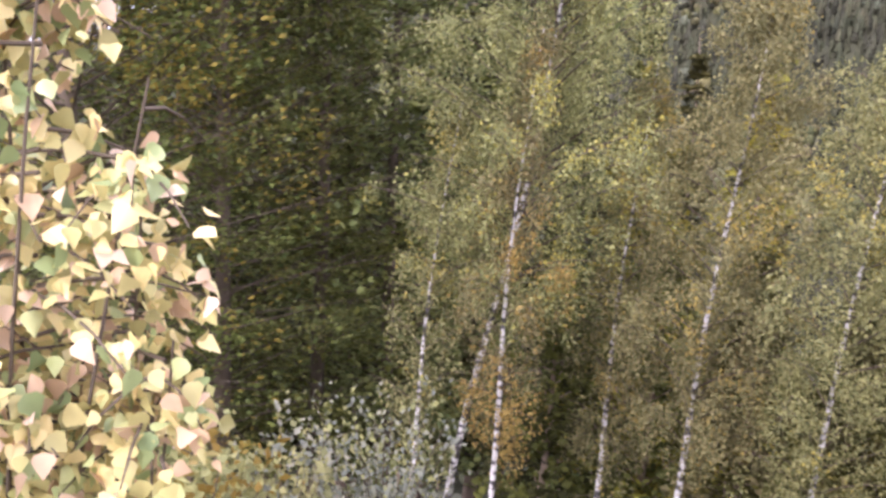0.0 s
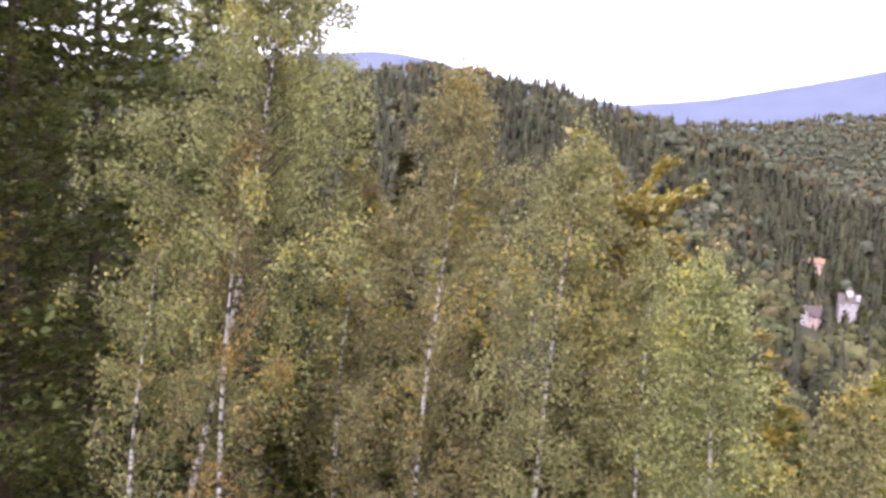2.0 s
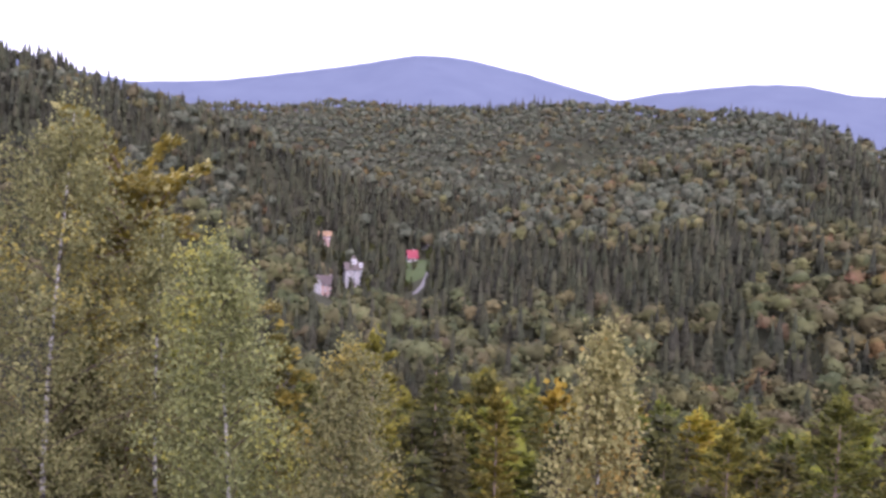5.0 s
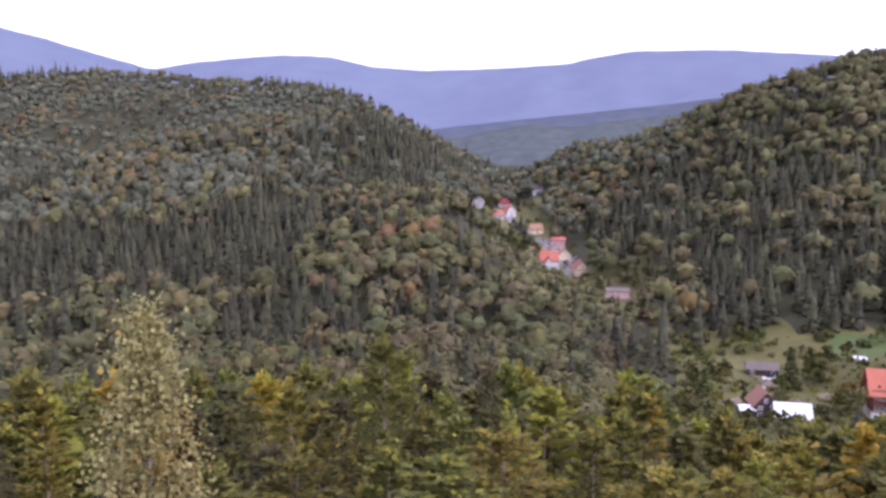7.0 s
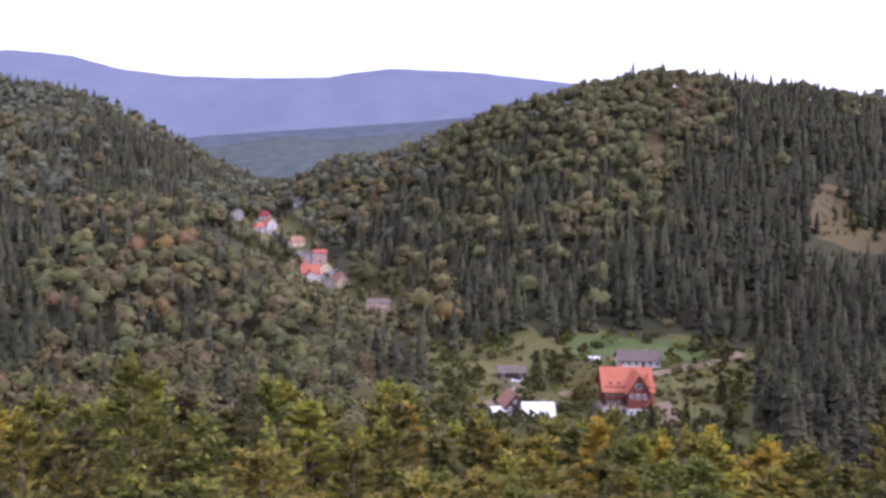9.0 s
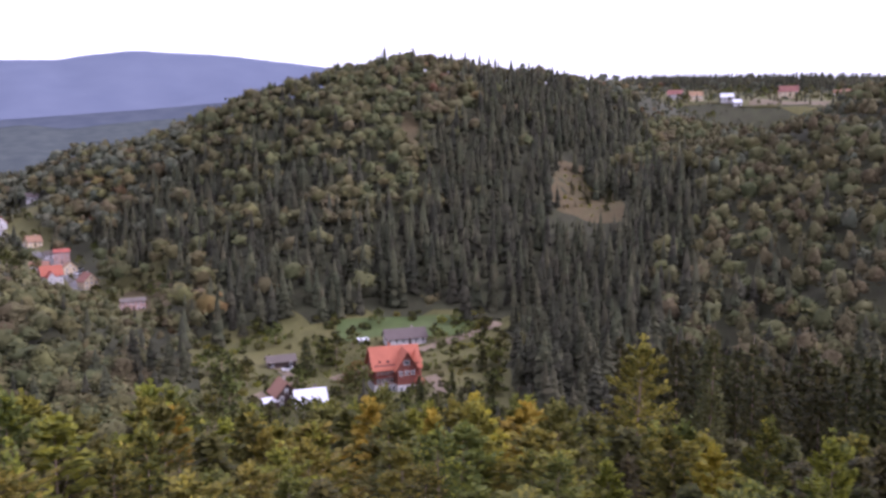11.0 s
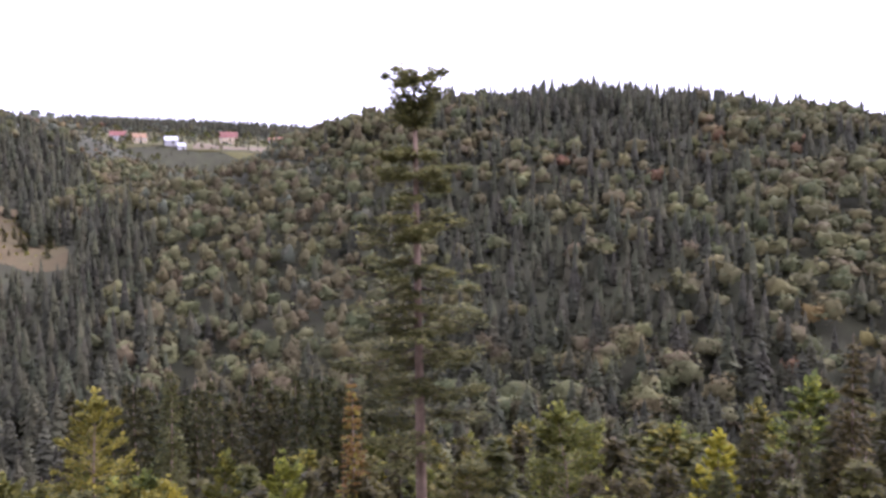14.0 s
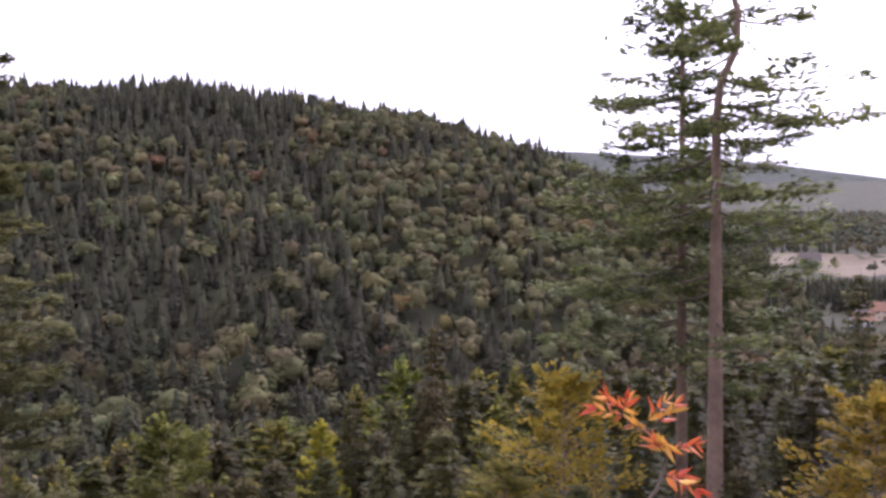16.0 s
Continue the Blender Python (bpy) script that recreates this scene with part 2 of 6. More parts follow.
def mesh_data(name, verts, faces, mats, index=None, smooth=False):
    """A mesh from numpy arrays: verts (n, 3), faces (m, 3 or 4)."""
    me = bpy.data.meshes.new(name)
    verts, faces = np.asarray(verts, np.float32), np.asarray(faces, np.int32)
    n, k = faces.shape
    me.vertices.add(len(verts))
    me.vertices.foreach_set("co", verts.ravel())
    me.loops.add(n * k)
    me.loops.foreach_set("vertex_index", faces.ravel())
    me.polygons.add(n)
    me.polygons.foreach_set("loop_start", np.arange(0, n * k, k, dtype=np.int32))
    for m in mats if isinstance(mats, (list, tuple)) else [mats]:
        me.materials.append(m)
    if index is not None:
        me.polygons.foreach_set("material_index", np.asarray(index, np.int32))
    me.polygons.foreach_set("use_smooth", np.full(n, smooth))
    me.update(calc_edges=True)
    return me


def part(name, data, mat, parent, label=""):
    """One mesh object under a thing or a part, from a bmesh or a mesh."""
    if isinstance(data, bmesh.types.BMesh):
        me = bpy.data.meshes.new(name)
        data.to_mesh(me)
        data.free()
        me.materials.append(mat)
    else:
        me = data
    ob = new(name, me)
    ob.parent = parent
    if label:
        ob["label"] = label
    return ob


def value_noise(x, y, size, seed=0):
    """Smooth noise in -1..1 on a square lattice of that size in metres."""
    x, y = np.asarray(x, float) / size, np.asarray(y, float) / size
    xi, yi = np.floor(x).astype(np.int64), np.floor(y).astype(np.int64)
    fx, fy = x - xi, y - yi
    fx, fy = fx * fx * (3 - 2 * fx), fy * fy * (3 - 2 * fy)

    def h(a, b):
        n = (a * 374761393 + b * 668265263 + seed * 1442695041) & 0x7FFFFFFF
        n = ((n ^ (n >> 13)) * 1274126177) & 0x7FFFFFFF
        return ((n ^ (n >> 16)) & 0xFFFF) / 32767.5 - 1
    return (h(xi, yi) * (1 - fx) + h(xi + 1, yi) * fx) * (1 - fy) + (h(xi, yi + 1) * (1 - fx) + h(xi + 1, yi + 1) * fx) * fy


# ---- the lie of the land: crests as (bearing, distance, height angle of the tree tops from the lookout) ----
WOOD = 13.0     # height of the wood on a crest


def crest(points, wood=WOOD):
    return np.array([(*polar(b, r), EYE + r * math.tan(radians(e)) - wood) for b, r, e in points])


HILLS = [   # crest, side slope, roundness of the crest
    (crest([(-10, 760, 6.0), (10, 700, 6.6), (18.6, 650, 7.6), (25.6, 620, 6.7), (31, 590, 5.7), (39, 545, 2.5), (47, 510, -0.5), (53, 480, -5)]), 0.46, 40),
    (crest([(25, 1300, 4.0), (36, 1200, 4.5), (45, 1180, 5.2), (52, 1120, 5.5), (64, 1000, 5.8), (70, 880, 5.5), (74, 800, 5.4), (79, 700, 4.3), (84.4, 620, 2.8), (88, 570, 0.6), (91, 520, -4)]), 0.30, 60),
    (crest([(66, 830, 4.6), (68, 700, 2.6), (72.4, 500, 0.1), (80, 410, -2.6), (85.4, 355, -4.7), (89.8, 315, -8.4), (92.2, 290, -10.6), (98, 250, -14)]), 0.36, 30),
    (crest([(95.5, 430, -5), (99, 470, 0), (103.4, 505, 3.7), (108.4, 540, 6.2), (112, 560, 6.7), (114.7, 570, 7.1), (120, 600, 6.6), (127.5, 700, 5.7), (129, 820, 5.2)]), 0.46, 35),
    (crest([(128.5, 1230, 5.4), (131, 1200, 5.45), (137, 1200, 5.1), (146, 1200, 4.6), (160, 1200, 4.0)]), 0.15, 60, 365, 1.2),
    (crest([(129, 385, -4.5), (133, 410, -1.8), (136, 430, -0.2), (140.7, 470, 2.9), (146.7, 500, 5.0), (151.3, 510, 6.3), (156, 520, 7.1), (163.5, 520, 7.4), (169.4, 520, 6.8), (177, 500, 5.5), (184, 480, 3.7), (189, 465, 2.2), (195, 440, -1), (202, 410, -6)]), 0.42, 35),
    (crest([(175, 1200, -1.5), (189, 1100, -1.2), (201.6, 1050, -2.0), (211, 1000, -2.6), (225, 1000, -3)]), 0.22, 60),
    ]
# the valley floors, as (bearing, distance, height)
VALLEYS = [np.array([(*polar(b, r), z) for b, r, z in line]) for line in (
    [(112, 225, 0), (102, 270, 2), (97, 310, 5), (94, 370, 5), (91.5, 440, 10), (89.5, 520, 20), (87.5, 575, 30), (87.8, 700, 36), (88.5, 900, 38), (89, 1100, 38), (89.5, 1400, 38)],
    [(80, 150, 0), (58, 270, 0), (48, 370, 0), (46, 420, 2), (50, 475, 15), (54, 560, 30), (60, 700, 58)],
    [(170, 120, -3), (200, 200, -6), (209, 420, -8), (209, 760, -8)])]
KNOLL = np.array([(0, 0, 60.5), (*polar(255, 60), 62.0), (*polar(285, 190), 74.0), (*polar(300, 420), 120.0)])


def ridge(x, y, pts, slope, w, reach=1e9, steep=0.0):
    best = np.full(np.shape(x), -1e3)
    for a, b in zip(pts[:-1], pts[1:]):
        d = b[:2] - a[:2]
        s = np.clip(((x - a[0]) * d[0] + (y - a[1]) * d[1]) / (d @ d), 0, 1)
        dist = np.hypot(x - a[0] - s * d[0], y - a[1] - s * d[1])
        fall = slope * (np.sqrt(dist * dist + w * w) - w) + steep * np.clip(dist - reach, 0, None)
        best = np.maximum(best, a[2] + s * (b[2] - a[2]) - fall)
    return best


def height(x, y):
    """The ground's height at a plan place."""
    x, y = np.asarray(x, float), np.asarray(y, float)
    r = np.hypot(x, y)
    b = np.degrees(np.arctan2(x, y)) % 360
    b = np.where(b > 300, b - 360, b)
    up_valley = np.clip((128 - b) / 12, 0, 1) * np.clip((b + 20) / 30, 0, 1)
    floor = (0.05 * np.clip(r - 225, 0, 130) + 0.125 * np.clip(r - 355, 0, 255)) * up_valley - 2.0 * np.clip((b - 150) / 40, 0, 1)
    layers = [floor] + [ridge(x, y, *hill) for hill in HILLS]
    layers = np.array(layers)
    top = layers.max(0)
    land = top + 7.0 * np.log(np.exp((layers - top) / 7.0).sum(0)) * np.clip((r - 150) / 120, 0.1, 1)
    for line in VALLEYS:
        cut = -ridge(x, y, line * np.array([1, 1, -1]), 0.62, 20)
        land = np.minimum(land, cut) - 3.0 * np.exp(-np.abs(land - cut) / 5.0)
    land = land + (5.0 * value_noise(x, y, 120, 4) + 2.6 * value_noise(x, y, 55, 1)) * np.clip((land - 6) / 25, 0, 1) + 1.2 * value_noise(x, y, 23, 2) * np.clip((land - 6) / 25, 0, 1)
    knoll = ridge(x, y, KNOLL, 0.56, 1.2) + 1.3 * value_noise(x, y, 14, 3) * np.clip((r - 4) / 12, 0, 1)
    top = np.maximum(land, knoll)
    return top + 4.0 * np.log(np.exp((land - top) / 4.0) + np.exp((knoll - top) / 4.0)) * np.clip((r - 30) / 60, 0, 1)


def ground_at(bearing, r):
    x, y = polar(bearing, r)
    return float(height(x, y))


RADII = np.concatenate([[0.004], np.linspace(0.5, 20, 14), np.geomspace(22, 1700, 150), [2100, 2700, 3500, 4300, 4900]])
STEP = 1.0


def draped(x, y):
    """The height of the ground sheet itself, between its grid points."""
    x, y = np.asarray(x, float), np.asarray(y, float)
    r, b = np.hypot(x, y), np.degrees(np.arctan2(x, y)) % 360
    i = np.clip(np.searchsorted(RADII, r) - 1, 0, len(RADII) - 2)
    j = np.floor(b / STEP)
    u, v = (r - RADII[i]) / (RADII[i + 1] - RADII[i]), b / STEP - j

    def at(k, m):
        a = np.radians(m * STEP)
        return height(RADII[k] * np.sin(a), RADII[k] * np.cos(a))
    return (at(i, j) * (1 - v) + at(i, j + 1) * v) * (1 - u) + (at(i + 1, j) * (1 - v) + at(i + 1, j + 1) * v) * u


def make_ground():
    radii = RADII
    bearings = np.radians(np.arange(0, 360, STEP))
    rr, bb = np.meshgrid(radii, bearings, indexing="ij")
    x, y = rr * np.sin(bb), rr * np.cos(bb)
    z = height(x, y)
    z = np.where(rr > 1700, 60.0 + 0 * z, z)
    n, m = rr.shape
    v = np.stack([x, y, z], -1).reshape(-1, 3)
    i, j = np.meshgrid(np.arange(n - 1), np.arange(m), indexing="ij")
    k = (j + 1) % m
    f = np.stack([i * m + j, i * m + k, (i + 1) * m + k, (i + 1) * m + j], -1).reshape(-1, 4)[:, ::-1]
    ob = new("ground", mesh_data("ground", v, f, SOIL, smooth=True))
    tagged(ob, "dark leaf-strewn forest floor of the wooded hills and valley", "ground", kind="structure")


make_ground()


def mountain(name, label, base_r, depth, profile, mat, foot, seed, rough=9.0):
    """A far range: crest heights by bearing, with spurs running down towards the viewer."""
    bs = np.arange(profile[0][0], profile[-1][0] + 0.01, 0.22)
    el = np.interp(bs, [p[0] for p in profile], [p[1] for p in profile])
    ker = np.hanning(9)
    el = np.convolve(np.pad(el, 4, mode="edge"), ker / ker.sum(), "valid")
    s = np.concatenate([np.linspace(0, 1, 15), [1.08, 1.3]])
    ss, bb = np.meshgrid(s, np.radians(bs), indexing="ij")
    ee = np.broadcast_to(el, ss.shape)
    r = base_r - depth * (1 - ss)
    top = EYE + base_r * np.tan(np.radians(ee))
    x, y = r * np.sin(bb), r * np.cos(bb)
    shape = np.clip(ss, 0, 1) ** 1.25
    z = foot + (top - foot) * shape - np.clip(ss - 1, 0, 1) * 500
    z = z + rough * (4 * value_noise(x, y, 420, seed) + 2 * value_noise(x, y, 170, seed + 1)) * np.sin(np.pi * np.clip(ss, 0, 1)) + 0.5 * rough * value_noise(x, y, 60, seed + 2) * (ss <= 1) * 0.4
    n, m = ss.shape
    i, j = np.meshgrid(np.arange(n - 1), np.arange(m - 1), indexing="ij")
    f = np.stack([i * m + j, i * m + j + 1, (i + 1) * m + j + 1, (i + 1) * m + j], -1).reshape(-1, 4)[:, ::-1]
    ob = new(name, mesh_data(name, np.stack([x, y, z], -1).reshape(-1, 3), f, mat, smooth=True))
    tagged(ob, label, "mountain", kind="structure")


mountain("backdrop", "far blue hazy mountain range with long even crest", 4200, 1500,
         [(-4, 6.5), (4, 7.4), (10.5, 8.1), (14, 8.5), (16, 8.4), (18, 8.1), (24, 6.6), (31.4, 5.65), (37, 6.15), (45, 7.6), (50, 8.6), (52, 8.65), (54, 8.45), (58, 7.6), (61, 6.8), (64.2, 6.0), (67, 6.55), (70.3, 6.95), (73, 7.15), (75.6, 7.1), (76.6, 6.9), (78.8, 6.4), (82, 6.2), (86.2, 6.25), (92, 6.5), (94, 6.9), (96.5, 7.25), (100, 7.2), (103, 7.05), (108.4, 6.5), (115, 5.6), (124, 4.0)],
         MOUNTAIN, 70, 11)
mountain("backdrop", "blue-grey hazy wooded foothill before the mountains", 2500, 700,
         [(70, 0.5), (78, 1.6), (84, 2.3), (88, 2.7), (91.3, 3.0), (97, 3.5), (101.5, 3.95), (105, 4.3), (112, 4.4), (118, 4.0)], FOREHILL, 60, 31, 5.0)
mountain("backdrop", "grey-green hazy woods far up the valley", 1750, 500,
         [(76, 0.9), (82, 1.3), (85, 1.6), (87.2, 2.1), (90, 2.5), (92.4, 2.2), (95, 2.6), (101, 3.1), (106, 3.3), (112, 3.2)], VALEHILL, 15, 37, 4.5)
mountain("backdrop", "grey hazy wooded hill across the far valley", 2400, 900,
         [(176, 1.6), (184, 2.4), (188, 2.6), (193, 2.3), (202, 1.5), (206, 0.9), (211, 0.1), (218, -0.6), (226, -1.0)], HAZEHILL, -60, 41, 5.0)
# ---- tree shapes ----
rng = np.random.default_rng(7)


def rot_z(v, a):
    c, s = math.cos(a), math.sin(a)
    return v @ np.array([[c, s, 0], [-s, c, 0], [0, 0, 1]])


def tube(points, radii, sides=6):
    """A tapered limb along points. Returns verts and quad faces."""
    points = np.asarray(points, float)
    n = len(points)
    d = np.gradient(points, axis=0)
    d /= np.linalg.norm(d, axis=1)[:, None] + 1e-9
    ref = np.where(np.abs(d[:, 2:3]) > 0.9, [[1.0, 0, 0]], [[0, 0, 1.0]])
    u = np.cross(d, ref)
    u /= np.linalg.norm(u, axis=1)[:, None] + 1e-9
    w = np.cross(d, u)
    a = np.linspace(0, 2 * np.pi, sides, endpoint=False)
    v = points[:, None] + np.asarray(radii)[:, None, None] * (np.cos(a)[None, :, None] * u[:, None] + np.sin(a)[None, :, None] * w[:, None])
    i, j = np.meshgrid(np.arange(n - 1), np.arange(sides), indexing="ij")
    k = (j + 1) % sides
    f = np.stack([i * sides + j, i * sides + k, (i + 1) * sides + k, (i + 1) * sides + j], -1).reshape(-1, 4)
    return v.reshape(-1, 3), f


def join(pieces):
    vs, fs, n = [], [], 0
    for v, f in pieces:
        vs.append(v)
        fs.append(f + n)
        n += len(v)
    return np.vstack(vs), np.vstack(fs)


def leaves(centres, size, flat=0.0, long=1.5, droop=0.0, g=None):
    """One pointed four-cornered leaf or spray at every centre. flat: 1 lays them level; droop: hangs their tips down."""
    g = g or rng
    n = len(centres)
    a = g.normal(size=(n, 3))
    a[:, 2] *= 1 - flat
    a[:, 2] -= droop
    a /= np.linalg.norm(a, axis=1)[:, None]
    b = g.normal(size=(n, 3))
    b[:, 2] *= 1 - flat
    b -= a * (a * b).sum(1)[:, None]
    b /= np.linalg.norm(b, axis=1)[:, None]
    s = (size * g.uniform(0.65, 1.35, n))[:, None]
    up = np.cross(a, b) * s * g.uniform(-0.25, 0.25, n)[:, None]
    v = np.stack([centres - a * s * long / 2, centres + b * s / 2 + up, centres + a * s * long / 2, centres - b * s / 2 + up], 1).reshape(-1, 3)
    return v, np.arange(4 * n).reshape(-1, 4)


def quads_to_tris(f):
    return np.vstack([f[:, [0, 1, 2]], f[:, [0, 2, 3]]])


def far_conifer(h, w, sprays, g, low=0.1, tiers=3):
    """A pointed spruce: ragged skirts of boughs stacked round the stem, with single boughs standing out. Verts and triangles, base at the origin."""
    pieces = []
    for k in range(tiers):
        z0, z1 = h * (low + (0.94 - low) * k / tiers), h * min(1.0, low + (0.94 - low) * (k + 1.9) / tiers)
        z1 = h if k == tiers - 1 else z1
        m = 7 if tiers > 2 else 5
        a = np.linspace(0, 2 * np.pi, m, endpoint=False) + g.uniform(0, 6.28)
        rad = w * (0.36 * (1 - k / tiers) ** 0.85 + 0.02) * g.uniform(0.72, 1.22, m)
        skirt = np.vstack([np.stack([np.cos(a) * rad, np.sin(a) * rad, z0 + h * g.uniform(-0.035, 0.035, m)], 1), [[0, 0, z1]]])
        i = np.arange(m)
        pieces.append((skirt, np.stack([i, (i + 1) % m, np.full(m, m)], 1)))
    s = (np.arange(sprays) + g.uniform(0, 1, sprays)) / sprays
    s = 1 - (1 - s) ** 0.8
    z = h * (low + 0.05 + (0.93 - low) * s)
    ln = (w / 2 * (1 - s) ** 0.8 + 0.03 * w) * g.uniform(0.8, 1.2, sprays)
    a = np.arange(sprays) * 2.399 + g.uniform(-0.5, 0.5, sprays)
    d = np.stack([np.cos(a), np.sin(a), -g.uniform(0.35, 0.8, sprays)], 1)
    lat = np.stack([-np.sin(a), np.cos(a), g.normal(0, 0.15, sprays)], 1)
    o = np.stack([0 * z, 0 * z, z + 0.25 * ln], 1)
    wide = (ln * g.uniform(0.26, 0.4, sprays) + 0.015 * h)[:, None]
    ln = ln[:, None]
    v = np.stack([o, o + d * ln * 0.62 + lat * wide - [0, 0, 0.1], o + d * ln, o + d * ln * 0.62 - lat * wide - [0, 0, 0.1]], 1).reshape(-1, 3)
    return join(pieces + [(v, quads_to_tris(np.arange(4 * sprays).reshape(-1, 4)))])


def icosphere(level):
    bm = bmesh.new()
    bmesh.ops.create_icosphere(bm, subdivisions=level, radius=1)
    v = np.array([v.co[:] for v in bm.verts])
    f = np.array([[v.index for v in f.verts] for f in bm.faces])
    bm.free()
    return v, f


ICO = {k: icosphere(k) for k in (1, 2, 3)}


def far_broadleaf(h, w, clumps, leaf, g, fine=2):
    """An uneven crown of billowing boughs under loose sprays of foliage. Verts and triangles."""
    iv, jf = ICO[fine]
    n = {1: 5, 2: 11, 3: 18}[fine]
    lobes = g.normal(size=(n, 3))
    lobes[:, 2] = np.abs(lobes[:, 2]) - 0.3
    lobes /= np.linalg.norm(lobes, axis=1)[:, None]
    grow = g.uniform(0.5, 1.35, n)

    def knob(d):
        return 0.60 + 0.44 * np.max(np.clip(d @ lobes.T, 0, 1) ** (5 if fine == 1 else 12) * grow, axis=1)
    deep = g.uniform(0.36, 0.46)
    lean = np.array([*g.normal(0, 0.05 * w, 2), 0])
    size, mid = np.array([w / 2, w / 2 * g.uniform(0.8, 1.0), h * deep]), np.array([0, 0, h * (0.98 - deep)]) + lean
    jf = jf[iv[jf].mean(1)[:, 2] > -0.45]
    core = (iv * (knob(iv) * g.uniform(0.84, 1.12, len(iv)))[:, None] * 0.84 * size + mid, jf)
    d = g.normal(size=(clumps, 3))
    d[:, 2] = np.abs(d[:, 2]) - 0.45
    d /= np.linalg.norm(d, axis=1)[:, None]
    c = d * (knob(d) * g.uniform(0.84, 1.2, clumps))[:, None] * size + mid
    n = d + g.normal(0, 0.55, d.shape) + [0, 0, 0.25]
    n /= np.linalg.norm(n, axis=1)[:, None]
    a = np.cross(n, g.normal(size=n.shape))
    a /= np.linalg.norm(a, axis=1)[:, None]
    b = np.cross(n, a)
    s = (leaf * g.uniform(0.5, 1.4, clumps))[:, None]
    v = np.stack([c - a * s * 0.7, c + b * s * 0.5 - n * s * 0.12, c + a * s * 0.7, c - b * s * 0.5 - n * s * 0.12], 1).reshape(-1, 3)
    return join([core, (v, quads_to_tris(np.arange(4 * clumps).reshape(-1, 4)))])


def trunk_tris(h, r):
    v, f = tube([(0, 0, -0.8), (0, 0, h * 0.55)], [r, r * 0.6], 4)
    return v, quads_to_tris(f)


# how high the tops of the near wood reach, by bearing
TOPS_B = [42, 48, 54, 60, 72, 80, 90, 97, 101, 105, 118, 123, 128, 131, 135, 142, 150, 156, 162, 168, 174, 179, 183, 190, 196, 204, 210, 220]
TOPS_E = [-13, -13.5, -12.5, -13, -14, -13.3, -14, -14.4, -16.2, -16.3, -16.3, -16.4, -16.6, -16.9, -17.2, -17.3, -16.5, -15.5, -15, -15, -14.5, -11, -12, -13, -11.5, -10.5, -9, -9]


# ---- open ground, kept clear of trees: (bearing from, to, distance from, to) ----
CLEARINGS = [(99.5, 121.5, 205, 281), (99.0, 123.5, 150, 206), (43.3, 45.2, 378, 398), (45.4, 47.0, 426, 444), (49.6, 51.6, 400, 480), (43.6, 44.8, 460, 476), (89.5, 94.2, 372, 480), (86.0, 91.0, 470, 575),
             (94.6, 97.4, 318, 362), (125.3, 126.8, 380, 440), (126.4, 129.0, 380, 402), (114.3, 115.3, 405, 470), (137.5, 142.3, 845, 890), (131.5, 136.9, 850, 886), (139, 144.0, 915, 950), (203, 216, 640, 800), (207, 216, 400, 470)]


def is_open(b, r):
    clear = np.zeros(np.shape(b), bool)
    b = b + 0.7 * value_noise(r, b * 4, 16, 61)
    r = r + 0.045 * r * value_noise(b * 9, r, 12, 62)
    for b0, b1, r0, r1 in CLEARINGS:
        clear |= (b > b0) & (b < b1) & (r > r0) & (r < r1)
    return clear


# vistas kept free of tall trees: bearings from and to, up to this distance, height angle at either end
VISTAS = [(85.2, 86.7, 530, -4.0, -4.0), (86.7, 89.0, 522, -4.8, -4.6), (88.7, 90.8, 600, -2.6, -2.8), (84.0, 90.0, 395, -4.0, -7.5), (90.0, 98.5, 375, -7.5, -12.4), (43.5, 45.2, 380, -8.9, -8.7), (45.5, 47.0, 425, -7.8, -7.6), (49.9, 51.3, 470, -8.2, -8.2), (43.8, 44.6, 460, -4.6, -4.6), (130.5, 135.0, 790, 3.0, 2.75), (135.0, 139.0, 790, 2.5, 1.8), (139.0, 142.8, 790, 2.2, 3.5),
          (99.0, 110.0, 206, -16.1, -16.1), (110.0, 123.0, 206, -16.4, -16.4), (124.6, 129.4, 378, -4.3, -4.3), (147.6, 157.6, 42.8, -21.5, -21.5), (196.5, 202.8, 34, -17.5, -17.5), (204.0, 216.0, 640, -6.2, -6.2), (208.0, 216.0, 400, -9.4, -9.4), (86.0, 88.5, 690, -0.8, -0.8)]


def vista_room(b, r, ground):
    """How tall a tree may grow at a place without closing a vista."""
    room = np.full(np.shape(b), 99.0)
    for b0, b1, rm, e0, e1 in VISTAS:
        lim = EYE + r * np.tan(np.radians(e0 + (e1 - e0) * (b - b0) / (b1 - b0))) - ground
        room = np.where((b > b0) & (b < b1) & (r < rm), np.minimum(room, lim), room)
    room = np.where((b > 84) & (b < 98.5) & (r > 230) & (r < 366), np.maximum(room, 6.0), room)      # bushes below the village
    room = np.where((b > 130) & (b < 143) & (r > 520) & (r < 800), np.maximum(room, 5.0), room)      # the wood's edge on the plateau
    return np.where((b > 130.5) & (b < 146.5) & (r > 780) & (r < 1000), np.minimum(np.maximum(room, 4.0), np.where(r < 845, 4.0, 8.0)), room)      # low hedges and orchards on the plateau


def seen_from_lookout(b, r, tree):
    """Leaves out trees that stand wholly behind a crest."""
    x, y = r * np.sin(np.radians(b)), r * np.cos(np.radians(b))
    top = (height(x, y) + tree - EYE) / r
    near = np.interp(b, TOPS_B, TOPS_E, left=-90, right=-90)
    hidden = (r > 97) & (np.degrees(np.arctan(top)) < near - 2.5)
    for s in np.linspace(0.15, 0.97, 26):
        hidden |= (height(x * s, y * s) + 10.0 * (s * r > 140) - EYE) / (r * s) > top
    return ~hidden


